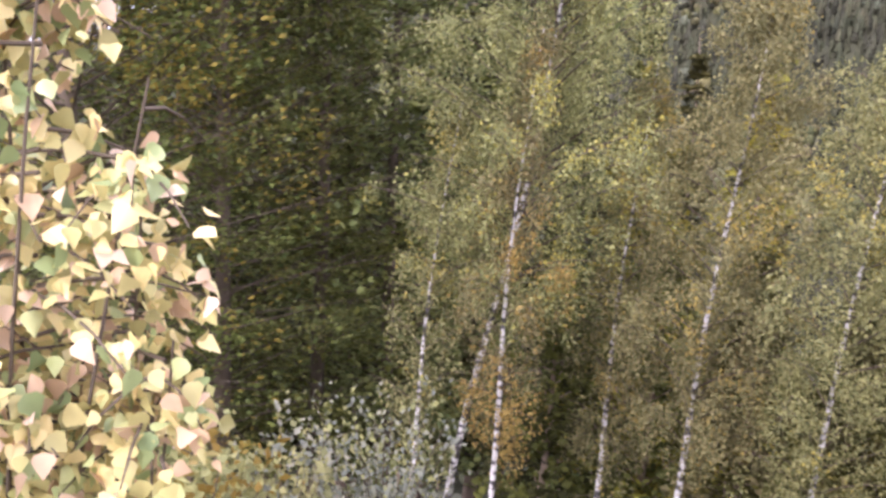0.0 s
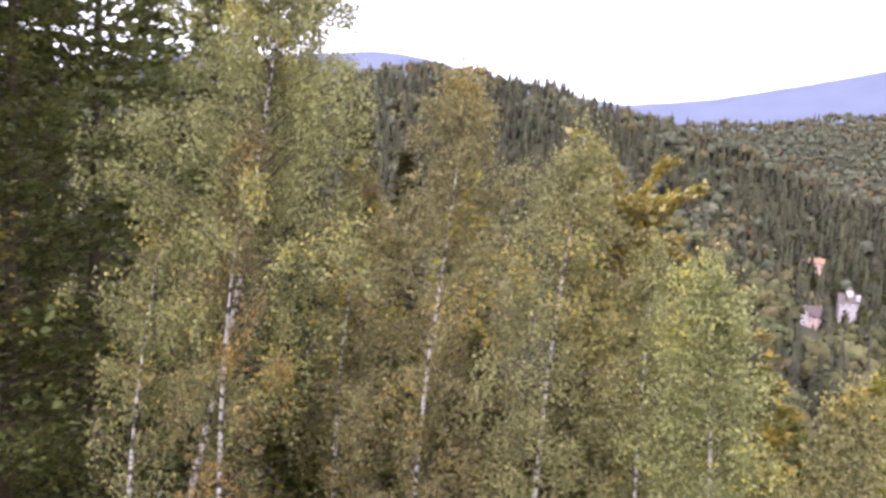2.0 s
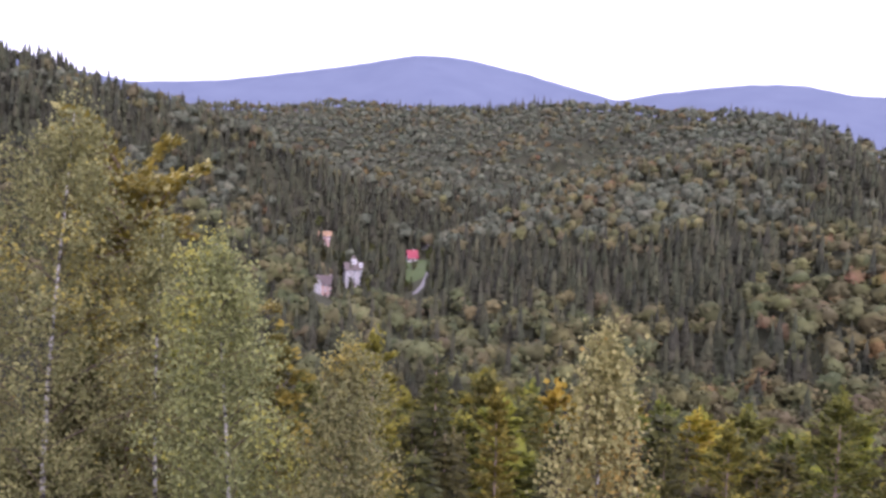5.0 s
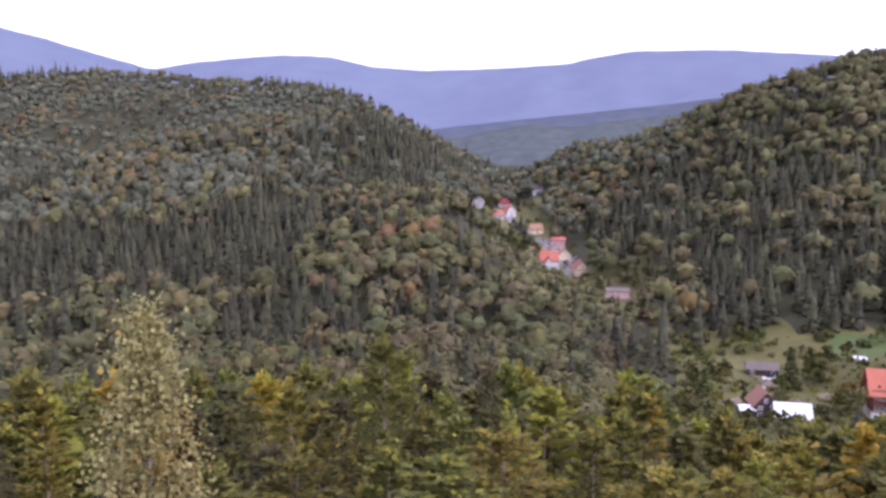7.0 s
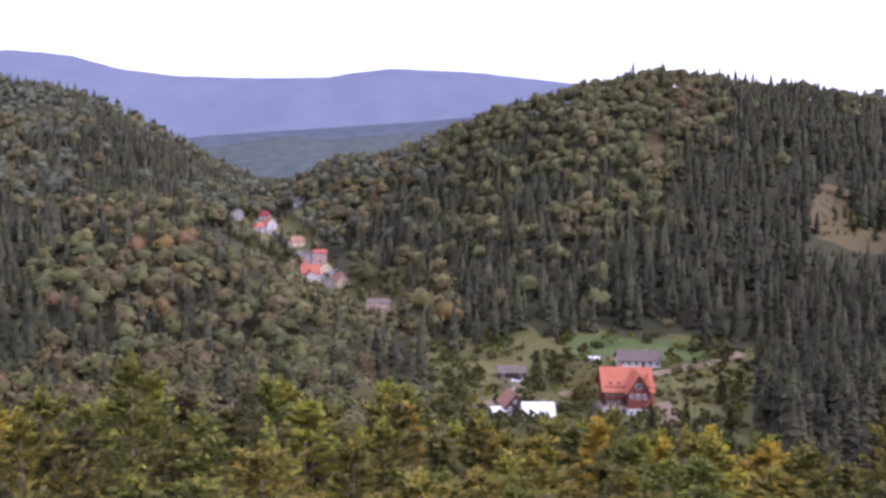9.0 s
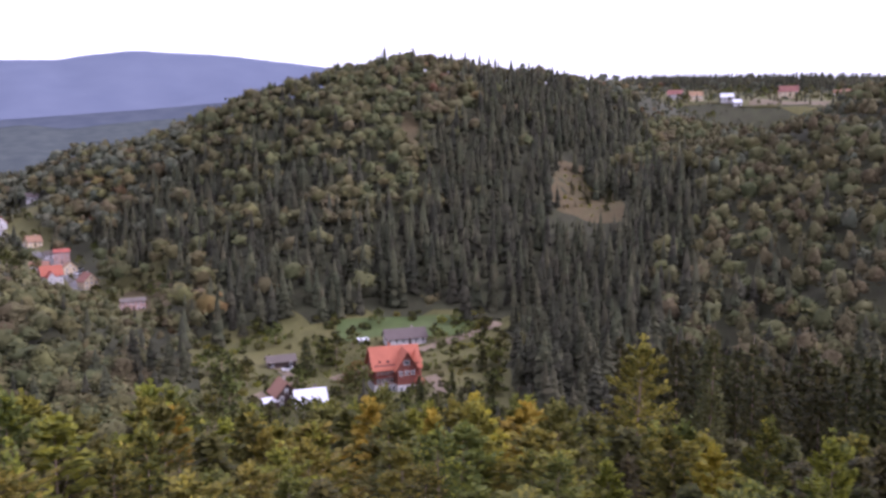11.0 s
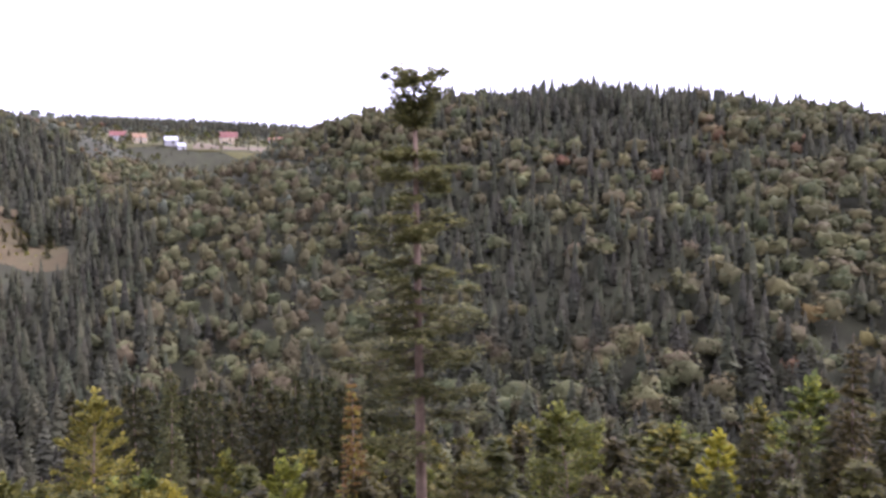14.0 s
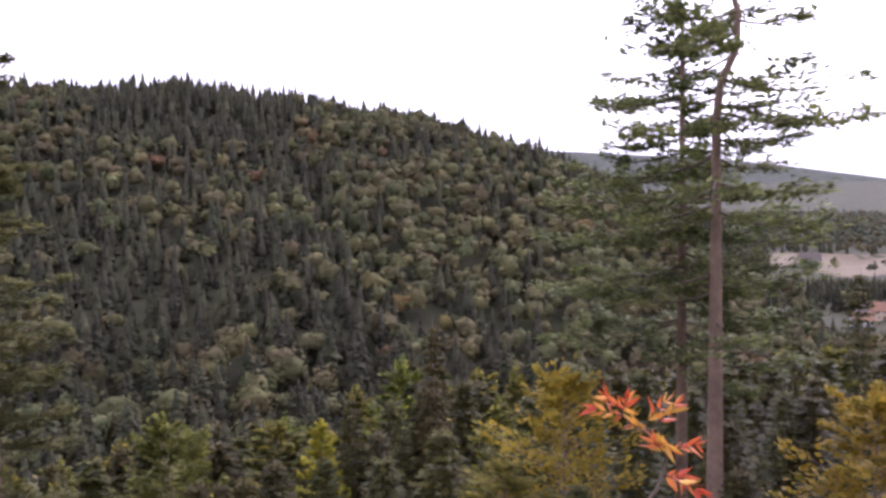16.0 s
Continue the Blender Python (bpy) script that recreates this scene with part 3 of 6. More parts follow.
def scatter(r0, r1, spacing, b0, b1, g):
    """Plan places on a jittered grid within a ring."""
    n = int(2 * r1 / spacing) + 1
    gx, gy = np.meshgrid(np.arange(n) * spacing - r1, np.arange(n) * spacing - r1)
    x = (gx + g.uniform(-0.45, 0.45, gx.shape) * spacing).ravel()
    y = (gy + g.uniform(-0.45, 0.45, gy.shape) * spacing).ravel()
    r = np.hypot(x, y)
    b = np.degrees(np.arctan2(x, y))
    b = np.where(b < -60, b + 360, b)
    ok = (r > r0) & (r < r1) & (b > b0) & (b < b1)
    return b[ok], r[ok]


def plant_forest(name, label, b, r, lod, g):
    """One wood: many trees in one mesh, mixed by stands."""
    x, y = r * np.sin(np.radians(b)), r * np.cos(np.radians(b))
    z = height(x, y)
    room = vista_room(b, r, z)
    stand = 1.1 * value_noise(x, y, 110, 21) + 0.6 * value_noise(x, y, 42, 22) + g.normal(0, 0.36, len(b))
    # spruce along the foot of the steep hill and on crests; beech and birch on the slopes
    edge = b
    b = b + 3.5 * value_noise(x, y, 45, 71) + 1.5 * value_noise(x, y, 17, 72)
    z = z + 12 * value_noise(x, y, 40, 73)
    # close slopes dark, far leaf wood pale: haze suggested by tree choice
    stand = stand + 0.75 * ((b > 98) & (b < 133) & (z < 40)) - 0.35 * ((b > 98) & (b < 117) & (z > 50)) + 0.5 * ((b > 118) & (b < 133) & (r < 800)) - 0.45 * ((b > 133) & (b < 152) & (z < 95)) \
        + 0.55 * ((b > 152) & (b < 202) & (z > 74)) \
        + 0.22 * ((b > 50) & (b < 73) & (r < 470)) - 0.15 * ((b > 73) & (b < 98) & (r < 420)) + 0.6 * ((b < 49) & (r < 640)) + 0.4 * ((b > 56) & (b < 97) & (r < 300)) - 0.8 * ((b > 36) & (b < 78) & (r > 560) & (r < 1040)) + 0.9 * ((b > 47) & (b < 66) & (r > 1000)) + 1.6 * ((b > 126) & (b < 152) & (r > 1010)) + 0.3 * ((b > 74) & (b < 92) & (r > 600))
    b, z = edge, height(x, y)
    kind = np.where(stand > 0.30, 0, 1)
    mats = [SPRUCE, FIRDARK, BEECH, OLIVE, BROWNISH, GREYGREEN_HAZE, YELLOW, ORANGE, BARK]
    sprays, clumps, leaf, tiers = {2: (60, 170, 0.85, 4), 1: (22, 40, 1.3, 3), 0: (6, 9, 2.8, 2)}[lod]
    con = [far_conifer(hh, ww, sprays, g, 0.26 if lod == 2 else 0.03, tiers) for hh, ww in ((15, 5.6), (17, 6.2), (13, 5.4), (18.5, 6.0), (16, 5.0), (17.5, 5.4))]
    dec = [far_broadleaf(hh, ww, clumps, leaf, g, min(2, lod + 1)) for hh, ww in ((13, 9.5), (15, 10.5), (12, 8.5), (15.5, 8.6), (14, 11), (13.5, 10), (12.5, 9))]
    tall = [far_broadleaf(hh, ww, clumps, leaf * 0.8, g, min(2, lod + 1)) for hh, ww in ((15, 6.4), (13, 6.0), (14, 7.2), (15.5, 6.2))]
    stem = trunk_tris(14, 0.2)
    vs, fs, ms, n = [], [], [], 0
    hue = g.uniform(size=len(b))
    warm = value_noise(x, y, 60, 31)
    for i in range(len(b)):
        s, a = min(g.uniform(0.62, 1.08), room[i] / 14.0), g.uniform(0, 6.28)
        if kind[i] == 0:
            v, f = con[int(g.integers(len(con)))]
            m = 0 if hue[i] < 0.6 else 1
        else:
            slim = 134 < b[i] < 153 and hue[i] > 0.35
            v, f = (tall if slim else dec)[int(g.integers(len(tall) if slim else len(dec)))]
            q = hue[i] + 0.22 * warm[i]
            m = 2 if q < 0.42 else 3 if q < 0.72 else 4 if q < 1.02 else 7 if q < 1.08 else 6
            # distant crowns take the pale grey-green, haze put into their leaf colour
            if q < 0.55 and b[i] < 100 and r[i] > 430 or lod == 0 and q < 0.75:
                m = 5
            if slim:
                m = 3 if q < 0.5 else 4 if q < 0.95 else 5
        wide = 1.18 * max(s, 0.42)
        sv = np.array([wide, wide, s * g.uniform(0.88, 1.12) * (min(1.2, room[i] / (14 * s)) if kind[i] == 0 and z[i] < 55 and 111 < b[i] < 135 else 1.0)])
        vs.append(rot_z(v * sv, a) + np.array([x[i], y[i], z[i] - 0.3]))
        fs.append(f + n)
        ms.append(np.full(len(f), m))
        n += len(v)
        if lod == 2 and (98 < b[i] < 153 or r[i] < 160):
            v, f = stem
            vs.append(v * sv + np.array([x[i], y[i], z[i] - 0.3]))
            fs.append(f + n)
            ms.append(np.full(len(f), 8))
            n += len(v)
    if not vs:
        return
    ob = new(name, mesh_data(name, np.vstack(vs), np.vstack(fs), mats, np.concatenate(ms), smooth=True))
    tagged(ob, label, "forest", kind="stuff")
    return sum(len(f) for f in fs)


def make_forests():
    g = np.random.default_rng(3)
    total = 0
    for name, label, r0, r1, gap, lod in (("forest", "mixed spruce and beech wood on the lower valley slopes", 97, 240, 5.7, 2),
                                          ("forest", "mixed autumn wood covering the valley hillsides", 240, 640, 6.5, 1),
                                          ("forest", "far mixed wood on the higher ridges with haze-toned leaves", 640, 1620, 10.2, 0)):
        b, r = scatter(r0, r1, gap, -32, 222, g)
        if lod == 1:        # the close wood along the crest of the steep hill
            more = scatter(455, 530, 6.0, 146, 194, g)
            b, r = np.concatenate([b, more[0]]), np.concatenate([r, more[1]])
        if lod == 0:        # the close spruce wood that ends the plateau
            more = scatter(1020, 1270, 7.0, 126, 152, g)
            b, r = np.concatenate([b, more[0]]), np.concatenate([r, more[1]])
        ok = ~is_open(b, r)
        b, r = b[ok], r[ok]
        ok = seen_from_lookout(b, r, 16.0 if lod == 2 else 14.0)
        b, r = b[ok], r[ok]
        if r0 < 100:
            ok = (r > 135) | (np.abs(b - 110) > 11)
            b, r = b[ok], r[ok]
        ok = vista_room(b, r, height(r * np.sin(np.radians(b)), r * np.cos(np.radians(b)))) > 2.0
        b, r = b[ok], r[ok]
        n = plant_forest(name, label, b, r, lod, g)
        total += n
        print("forest", lod, len(b), n)


make_forests()
# ---- trees of the near slope ----


def tree_thing(name, label, group=""):
    ob = new(name)
    tagged(ob, label, "tree", group)
    return ob


def spruce_shape(h, w, whorls, boughs, sprays, spray, g, bare=0.12):
    """A spruce: stem, and boughs that droop and lift at their tips, carrying flat sprays. Returns trunk and crown."""
    r0 = 0.011 * h + 0.03
    zs = np.linspace(-0.9, h, 9)
    trunk = tube(np.stack([0.02 * h * 0.3 * np.sin(zs * 0.3), 0 * zs, zs], 1), r0 * (1 - 0.96 * np.clip(zs / h, 0, 1)), 7)
    limbs, c, dirs = [trunk], [], []
    for k in range(whorls):
        s = (k + g.uniform(-0.3, 0.3)) / whorls
        z = h * (bare + (0.985 - bare) * max(0.0, s))
        reach = w / 2 * (1 - max(0, s)) ** 0.75 * min(1.0, 0.65 + s * 2.2) + 0.12
        a0 = g.uniform(0, 6.28)
        for q in range(boughs):
            a = a0 + 6.283 * q / boughs + g.uniform(-0.25, 0.25)
            ln = reach * g.uniform(0.72, 1.15)
            t = np.sqrt(np.linspace(0.06, 1.0, sprays)) + g.uniform(-0.04, 0.04, sprays)
            drop = -0.34 * ln * t + 0.20 * ln * t ** 2.2 + (0.35 * ln * t if s > 0.82 else 0)
            side = g.normal(0, 0.10, sprays) * ln * (1.1 - 0.5 * t)
            c.append(np.stack([np.cos(a) * ln * t - np.sin(a) * side, np.sin(a) * ln * t + np.cos(a) * side, z + drop - np.abs(side) * 0.35], 1))
            dirs.append(np.tile([math.cos(a), math.sin(a), -0.12], (sprays, 1)))
    c, d = np.vstack(c), np.vstack(dirs)
    n = len(c)
    d = d + g.normal(0, 0.42, (n, 3))
    d /= np.linalg.norm(d, axis=1)[:, None]
    side = np.cross(d, [0, 0, 1.0]) + g.normal(0, 0.30, (n, 3))
    side -= d * (side * d).sum(1)[:, None]
    side /= np.linalg.norm(side, axis=1)[:, None]
    s = (spray * g.uniform(0.6, 1.3, n))[:, None]
    crown = (np.stack([c - d * s * 0.6, c + side * s * 0.42 - [0, 0, 0.05], c + d * s * 0.75 - [0, 0, 0.03], c - side * s * 0.42 - [0, 0, 0.05]], 1).reshape(-1, 3), np.arange(4 * n).reshape(-1, 4))
    return join(limbs), crown


def broadleaf_shape(h, w, limbs, per_limb, leaf, g, base=0.25, pointed=0.5, flat=0.45):
    """A leafy tree: a stem, rising limbs, and layered sprays of leaves along them. Returns trunk and crown."""
    r0 = 0.010 * h + 0.03
    zs = np.linspace(-0.9, h * 0.93, 8)
    bend = g.normal(0, 0.25, 2)
    sway = np.stack([bend[0] * np.sin(zs / h * 3), bend[1] * np.sin(zs / h * 2.5), zs], 1)
    wood, c = [tube(sway, r0 * (1 - 0.92 * np.clip(zs / h, 0, 1)), 7)], []
    for k in range(limbs):
        s = (k + g.uniform(0, 1)) / limbs
        z = h * (base + (0.93 - base) * s)
        body = (math.sin(math.pi * min(1, 0.18 + s * 0.82) ** 0.75)) ** 0.7 if s < 0.97 else 0.12
        reach = w / 2 * (body * (1 - pointed) + (1 - s) ** 0.8 * pointed + 0.05) * g.uniform(0.75, 1.25)
        a = k * 2.399 + g.uniform(-0.3, 0.3)
        rise = g.uniform(0.35, 0.75) * reach
        t = np.linspace(0, 1, 3)
        o = np.array([np.interp(z, sway[:, 2], sway[:, 0]), np.interp(z, sway[:, 2], sway[:, 1]), z])
        path = o + np.stack([np.cos(a) * reach * t, np.sin(a) * reach * t, rise * t ** 0.8], 1)
        wood.append(tube(path, 0.014 * reach * (1.15 - t) + 0.006, 3))
        u = g.uniform(0.18, 1.08, per_limb) ** 0.75
        pos = o + np.stack([np.cos(a) * reach * u, np.sin(a) * reach * u, rise * u ** 0.8], 1)
        spread = reach * 0.26 * (1.15 - 0.6 * u)[:, None] + 0.1
        pos = pos + g.normal(0, 1, (per_limb, 3)) * spread * np.array([1, 1, 0.42])
        c.append(pos)
    top = np.array([sway[-1, 0], sway[-1, 1], h * 0.93]) + g.normal(0, 1, (per_limb, 3)) * np.array([w * 0.05, w * 0.05, h * 0.035])
    c.append(top)
    return join(wood), leaves(np.vstack(c), leaf, flat=flat, long=1.35, g=g)


def birch_shape(h, w, lean, limbs, leaf_n, leaf, g, base=0.22):
    """A birch: a pale leaning stem, thin rising limbs and long hanging twigs full of small leaves. Returns trunk, twigs, crown."""
    r0 = 0.0056 * h + 0.012
    zs = np.linspace(-0.9, h, 14)
    sway = np.stack([lean[0] * (zs / h) + 0.10 * np.sin(zs * 0.55 + lean[0]), lean[1] * (zs / h) + 0.08 * np.cos(zs * 0.5), zs], 1)
    trunk = tube(sway, r0 * (1 - 0.93 * np.clip(zs / h, 0, 1)) + 0.006, 8)
    twigs, c = [], []
    per = leaf_n // (limbs * 5)
    for k in range(limbs):
        s = (k + g.uniform(0, 1)) / limbs
        z = h * (base + (0.96 - base) * s)
        reach = w / 2 * (1.0 - 0.68 * s ** 2.2) * min(1, 0.75 + s) * g.uniform(0.6, 1.15)
        a = k * 2.399 + g.uniform(-0.4, 0.4)
        o = np.array([np.interp(z, zs, sway[:, 0]), np.interp(z, zs, sway[:, 1]), z])
        t = np.linspace(0, 1, 5)
        rise = reach * g.uniform(0.6, 1.0)
        path = o + np.stack([np.cos(a) * reach * t, np.sin(a) * reach * t, rise * (t - 0.35 * t ** 2.5)], 1)
        twigs.append(tube(path, 0.012 * (1.15 - t) * (0.6 + reach) * 0.5 + 0.004, 4))
        for q in range(5):
            u = g.uniform(0.25, 1.02)
            st = o + np.array([np.cos(a) * reach * u, np.sin(a) * reach * u, rise * (u - 0.35 * u ** 2.5)])
            drop = g.uniform(0.5, 1.7) * (0.6 + 0.4 * (1 - s))
            out = g.normal(0, 0.35, 2)
            v = np.sqrt(g.uniform(0, 1, per))
            pos = st + np.stack([out[0] * v * reach * 0.5, out[1] * v * reach * 0.5, 0.25 * v - drop * v ** 1.8], 1)
            c.append(pos + g.normal(0, 0.13, (per, 3)))
            tt = np.array([0, 0.5, 1.0])
            twigs.append(tube(st + np.stack([out[0] * tt * reach * 0.5, out[1] * tt * reach * 0.5, 0.25 * tt - drop * tt ** 1.8], 1), [0.006, 0.004, 0.002], 3))
    c.append(sway[-1] + g.normal(0, 1, (per * 9, 3)) * np.array([w * 0.05, w * 0.05, h * 0.03]) - [0, 0, h * 0.035])
    return trunk, join(twigs), leaves(np.vstack(c), leaf, long=1.25, droop=0.5, g=g)


def feathery_shape(h, w, limbs, per_limb, spray, g, base=0.1, blunt=0.75, thin=0.42):
    """A young leafy tree with rising limbs and long layered sprays that point outwards and up. Returns trunk and crown."""
    r0 = 0.009 * h + 0.02
    zs = np.linspace(-0.9, h * 0.97, 6)
    bend = g.normal(0, 0.02 * h, 2)
    sway = np.stack([bend[0] * np.sin(zs / h * 3), bend[1] * np.sin(zs / h * 2.5), zs], 1)
    wood, c, d = [tube(sway, r0 * (1 - 0.92 * np.clip(zs / h, 0, 1)), 5)], [], []
    for k in range(limbs):
        s = ((k + g.uniform(0, 1)) / limbs) ** 0.85
        z = h * (base + (0.97 - base) * s)
        reach = (w / 2 * (1 - s) ** blunt * min(1, 0.6 + 1.6 * s) + 0.02 * h) * g.uniform(0.6, 1.3)
        a = k * 2.399 + g.uniform(-0.5, 0.5)
        rise = g.uniform(0.15, 0.65) * reach * (0.7 + 0.9 * s)
        o = np.array([np.interp(z, sway[:, 2], sway[:, 0]), np.interp(z, sway[:, 2], sway[:, 1]), z])
        way = np.array([math.cos(a) * reach, math.sin(a) * reach, rise])
        t = np.array([0, 1.0])
        wood.append(tube(o + t[:, None] * way, [0.006 * reach + 0.006, 0.003], 3))
        u = g.uniform(0.2, 1.08, per_limb) ** 0.8
        lat = np.array([-math.sin(a), math.cos(a), 0])
        off = g.normal(0, 0.20, per_limb) * reach * (1.25 - u)
        c.append(o + u[:, None] * way + off[:, None] * lat + np.stack([0 * u, 0 * u, g.normal(0, 0.07, per_limb) * reach - 0.10 * reach * u ** 2], 1))
        d.append(way / np.linalg.norm(way) + np.sign(off)[:, None] * lat * 0.55 + g.normal(0, 0.28, (per_limb, 3)))
    n = per_limb * 2
    c.append(sway[-1] + g.normal(0, 1, (n, 3)) * np.array([w * 0.035, w * 0.035, h * 0.03]))
    d.append(np.array([0, 0, 1.0]) + g.normal(0, 0.5, (n, 3)))
    c, d = np.vstack(c), np.vstack(d)
    d /= np.linalg.norm(d, axis=1)[:, None]
    side = np.cross(d, [0, 0, 1.0]) + g.normal(0, 0.45, d.shape)
    side -= d * (side * d).sum(1)[:, None]
    side /= np.linalg.norm(side, axis=1)[:, None]
    q = (spray * g.uniform(0.6, 1.35, len(c)))[:, None]
    sag = np.array([0, 0, 0.12]) * q
    return join(wood), (np.stack([c - d * q * 0.6, c + side * q * thin, c + d * q * 0.85 - sag, c - side * q * thin], 1).reshape(-1, 3), np.arange(4 * len(c)).reshape(-1, 4))


def mixed(n, odd, share, seed, centres=None):
    """Material slot for every leaf: patches of the odd colour among the usual one."""
    g = np.random.default_rng(seed)
    if centres is None:
        return (g.uniform(size=n) < share).astype(int)
    nz = value_noise(centres[:, 0] * 1.0 + centres[:, 2], centres[:, 1] + centres[:, 2] * 0.7, odd, seed)
    return ((nz + g.normal(0, 0.35, n)) > np.quantile(nz, 1 - share) + 0.15).astype(int)


def build_tree(name, label, trunk, crown, bark, leaf_mats, share=0.0, seed=1, twigs=None, patch=1.2):
    ob = tree_thing(name, label)
    part("trunk", mesh_data("trunk", *trunk, bark, smooth=True), None, ob)
    if twigs is not None:
        part("branch_work", mesh_data("branch_work", *twigs, TWIG, smooth=True), None, ob, "thin dark hanging twigs")
    v, f = crown
    idx = None
    if len(leaf_mats) > 1:
        idx = mixed(len(f), patch, share, seed, v[f[:, 0]] if patch else None)
    part("crown", mesh_data("crown", v, f, leaf_mats, idx), None, ob)
    return ob


def set_tree(ob, bearing, r, turn=0.0, sink=0.25, scale=1.0, tall=1.0):
    x, y = polar(bearing, r)
    ob.matrix_basis = pose(x, y, float(height(x, y)) - sink, 0, 0, turn) @ Matrix.Diagonal((scale, scale, scale * tall, 1))
    return ob


# birches beside the lookout: bearing, distance, height angle of the top, crown width, lean across the view, leaves, gold share
def make_birches():
    g = np.random.default_rng(12)
    rows = [
        (0.6, 18.0, 14.5, 6.4, 2.6, 90, 33000, 0.05, "tall white-stemmed birch with olive-green autumn leaves"),
        (4.1, 16.8, 3.0, 2.6, 0.5, 30, 6000, 0.28, "slim white birch with a bright stem and some golden leaves"),
        (-2.2, 17.5, -2.0, 2.8, 0.9, 26, 3600, 0.05, "slender leaning birch with sparse olive leaves"),
        (17.4, 18.0, 7.6, 4.8, 0.9, 60, 23000, 0.06, "white-stemmed birch with green and golden leaves"),
        (25.7, 17.0, 3.3, 4.4, 0.8, 56, 18000, 0.03, "slender birch with pale stem and olive-green leaves"),
        (12.0, 19.5, 1.0, 3.2, 0.5, 36, 9000, 0.04, "birch with thin stem among its neighbours"),
        (38.6, 15.0, -4.7, 3.2, -0.25, 50, 14000, 0.14, "birch with a bright white stem and yellowing leaves"),
        (33.0, 17.5, -3.5, 2.6, 0.3, 36, 9000, 0.03, "young olive-green birch on the steep slope"),
        (45.3, 14.5, -11.2, 2.2, 0.3, 36, 8000, 0.16, "low birch with olive-yellow leaves and thin pale stem"),
        (63.0, 10.5, -9.6, 1.65, 0.12, 46, 13000, 0.10, "narrow young birch with pale yellow-green leaves"),
    ]
    for i, (b, r, el, w, lean, limbs, n, gold, label) in enumerate(rows):
        h = EYE + r * math.tan(radians(el)) - ground_at(b, r) + 0.25
        across = (lean * math.cos(radians(b)), -lean * math.sin(radians(b)))
        small = 0.056 if r > 12 else 0.052
        trunk, twigs, crown = birch_shape(h, w, across, limbs, int(n * 1.55) if r > 12 else n, small, g, base=0.38 if w > 6 else 0.27 if r > 12 else 0.10)
        ob = build_tree("birch_tree", label, trunk, crown, BIRCH_BARK, [N_BIRCH if r > 12 else N_BIRCH_P, N_BIRCH_Y], gold, 40 + i, twigs)
        ob["group"] = "birches beside the lookout"
        set_tree(ob, b, r)


make_birches()


def fir_shape(h, w, whorls, boughs, g, first=0.28, kink=0.0, sparse=1.0, tuft=22):
    """An old fir: a stout stem and level boughs whose side twigs carry tufts of needles, with a flattened airy top."""
    r0 = (0.0138 if kink else 0.0115) * h
    zs = np.linspace(-1.0, h, 22)
    s = np.clip(zs / h, 0, 1)
    stem = np.stack([kink * np.exp(-((s - 0.86) / 0.045) ** 2) + kink * 0.55 * (s > 0.86), 0.06 * np.sin(zs * 0.35), zs], 1)
    trunk = tube(stem, r0 * (1 - 0.85 * s) + 0.03, 10)
    wood, c, ds = [], [], []
    for k in range(whorls):
        u = k / (whorls - 1)
        prof = float(np.interp(u, [0, 0.12, 0.35, 0.6, 0.8, 0.88, 0.94, 1.0], [0.95, 1.05, 0.98, 0.78, 0.52, 0.34, 0.46, 0.36]))
        a0 = g.uniform(0, 6.28)
        for q in range(boughs):
            if g.uniform() > sparse:
                continue
            z = h * (first + (0.985 - first) * u) + g.uniform(-1.1, 1.1) * (1 - 0.8 * u)
            a = a0 + 6.283 * q / boughs + g.uniform(-0.4, 0.4)
            ln = w / 2 * prof * g.uniform(0.55, 1.2)
            t = np.linspace(0, 1, 6)
            droop = g.uniform(0.18, 0.42)
            lift = -droop * ln * t + (droop - 0.02) * ln * t ** 2.4 if u < 0.86 else g.uniform(0.3, 0.95) * ln * t ** 1.3
            side = g.normal(0, 0.07) * ln * np.sin(t * 3)
            ca, sa = math.cos(a), math.sin(a)
            ox = np.interp(z, zs, stem[:, 0])
            path = np.stack([ox + ca * ln * t - sa * side, sa * ln * t + ca * side, z + lift], 1)
            wood.append(tube(path, 0.034 * (1.1 - t) + 0.008, 4))
            n = int(3 + ln * 2.4)
            for p in np.concatenate([g.uniform(0.16, 0.95, n), [1.0]]):
                at = np.array([np.interp(p, t, path[:, i]) for i in range(3)])
                way = g.choice([-1.0, 1.0])
                far = g.uniform(0.1, 0.30) * ln * math.sin(min(p, 0.96) * 2.7) if p < 1 else 0.0
                tip = at + np.array([ca * far * 0.6 - sa * far * way, sa * far * 0.6 + ca * far * way, g.uniform(-0.06, 0.08)])
                wood.append(tube([at, tip + 1e-3], [0.012, 0.005], 3))
                m = int(tuft * g.uniform(0.6, 1.4))
                f = g.uniform(0.25, 1.1, m)[:, None]
                c.append(at + (tip - at) * f + g.normal(0, 1, (m, 3)) * np.array([0.20, 0.20, 0.095]))
                ds.append(np.array([ca * 0.8 - sa * way * 0.6, sa * 0.8 + ca * way * 0.6, 0.12]) + g.normal(0, 0.45, (m, 3)) * np.array([1, 1, 0.5]))
    c, d = np.vstack(c), np.vstack(ds)
    n = len(c)
    d /= np.linalg.norm(d, axis=1)[:, None]
    side = np.cross(d, [0, 0, 1.0]) + g.normal(0, 0.25, (n, 3))
    side /= np.linalg.norm(side, axis=1)[:, None]
    s = (0.24 * g.uniform(0.6, 1.35, n))[:, None]
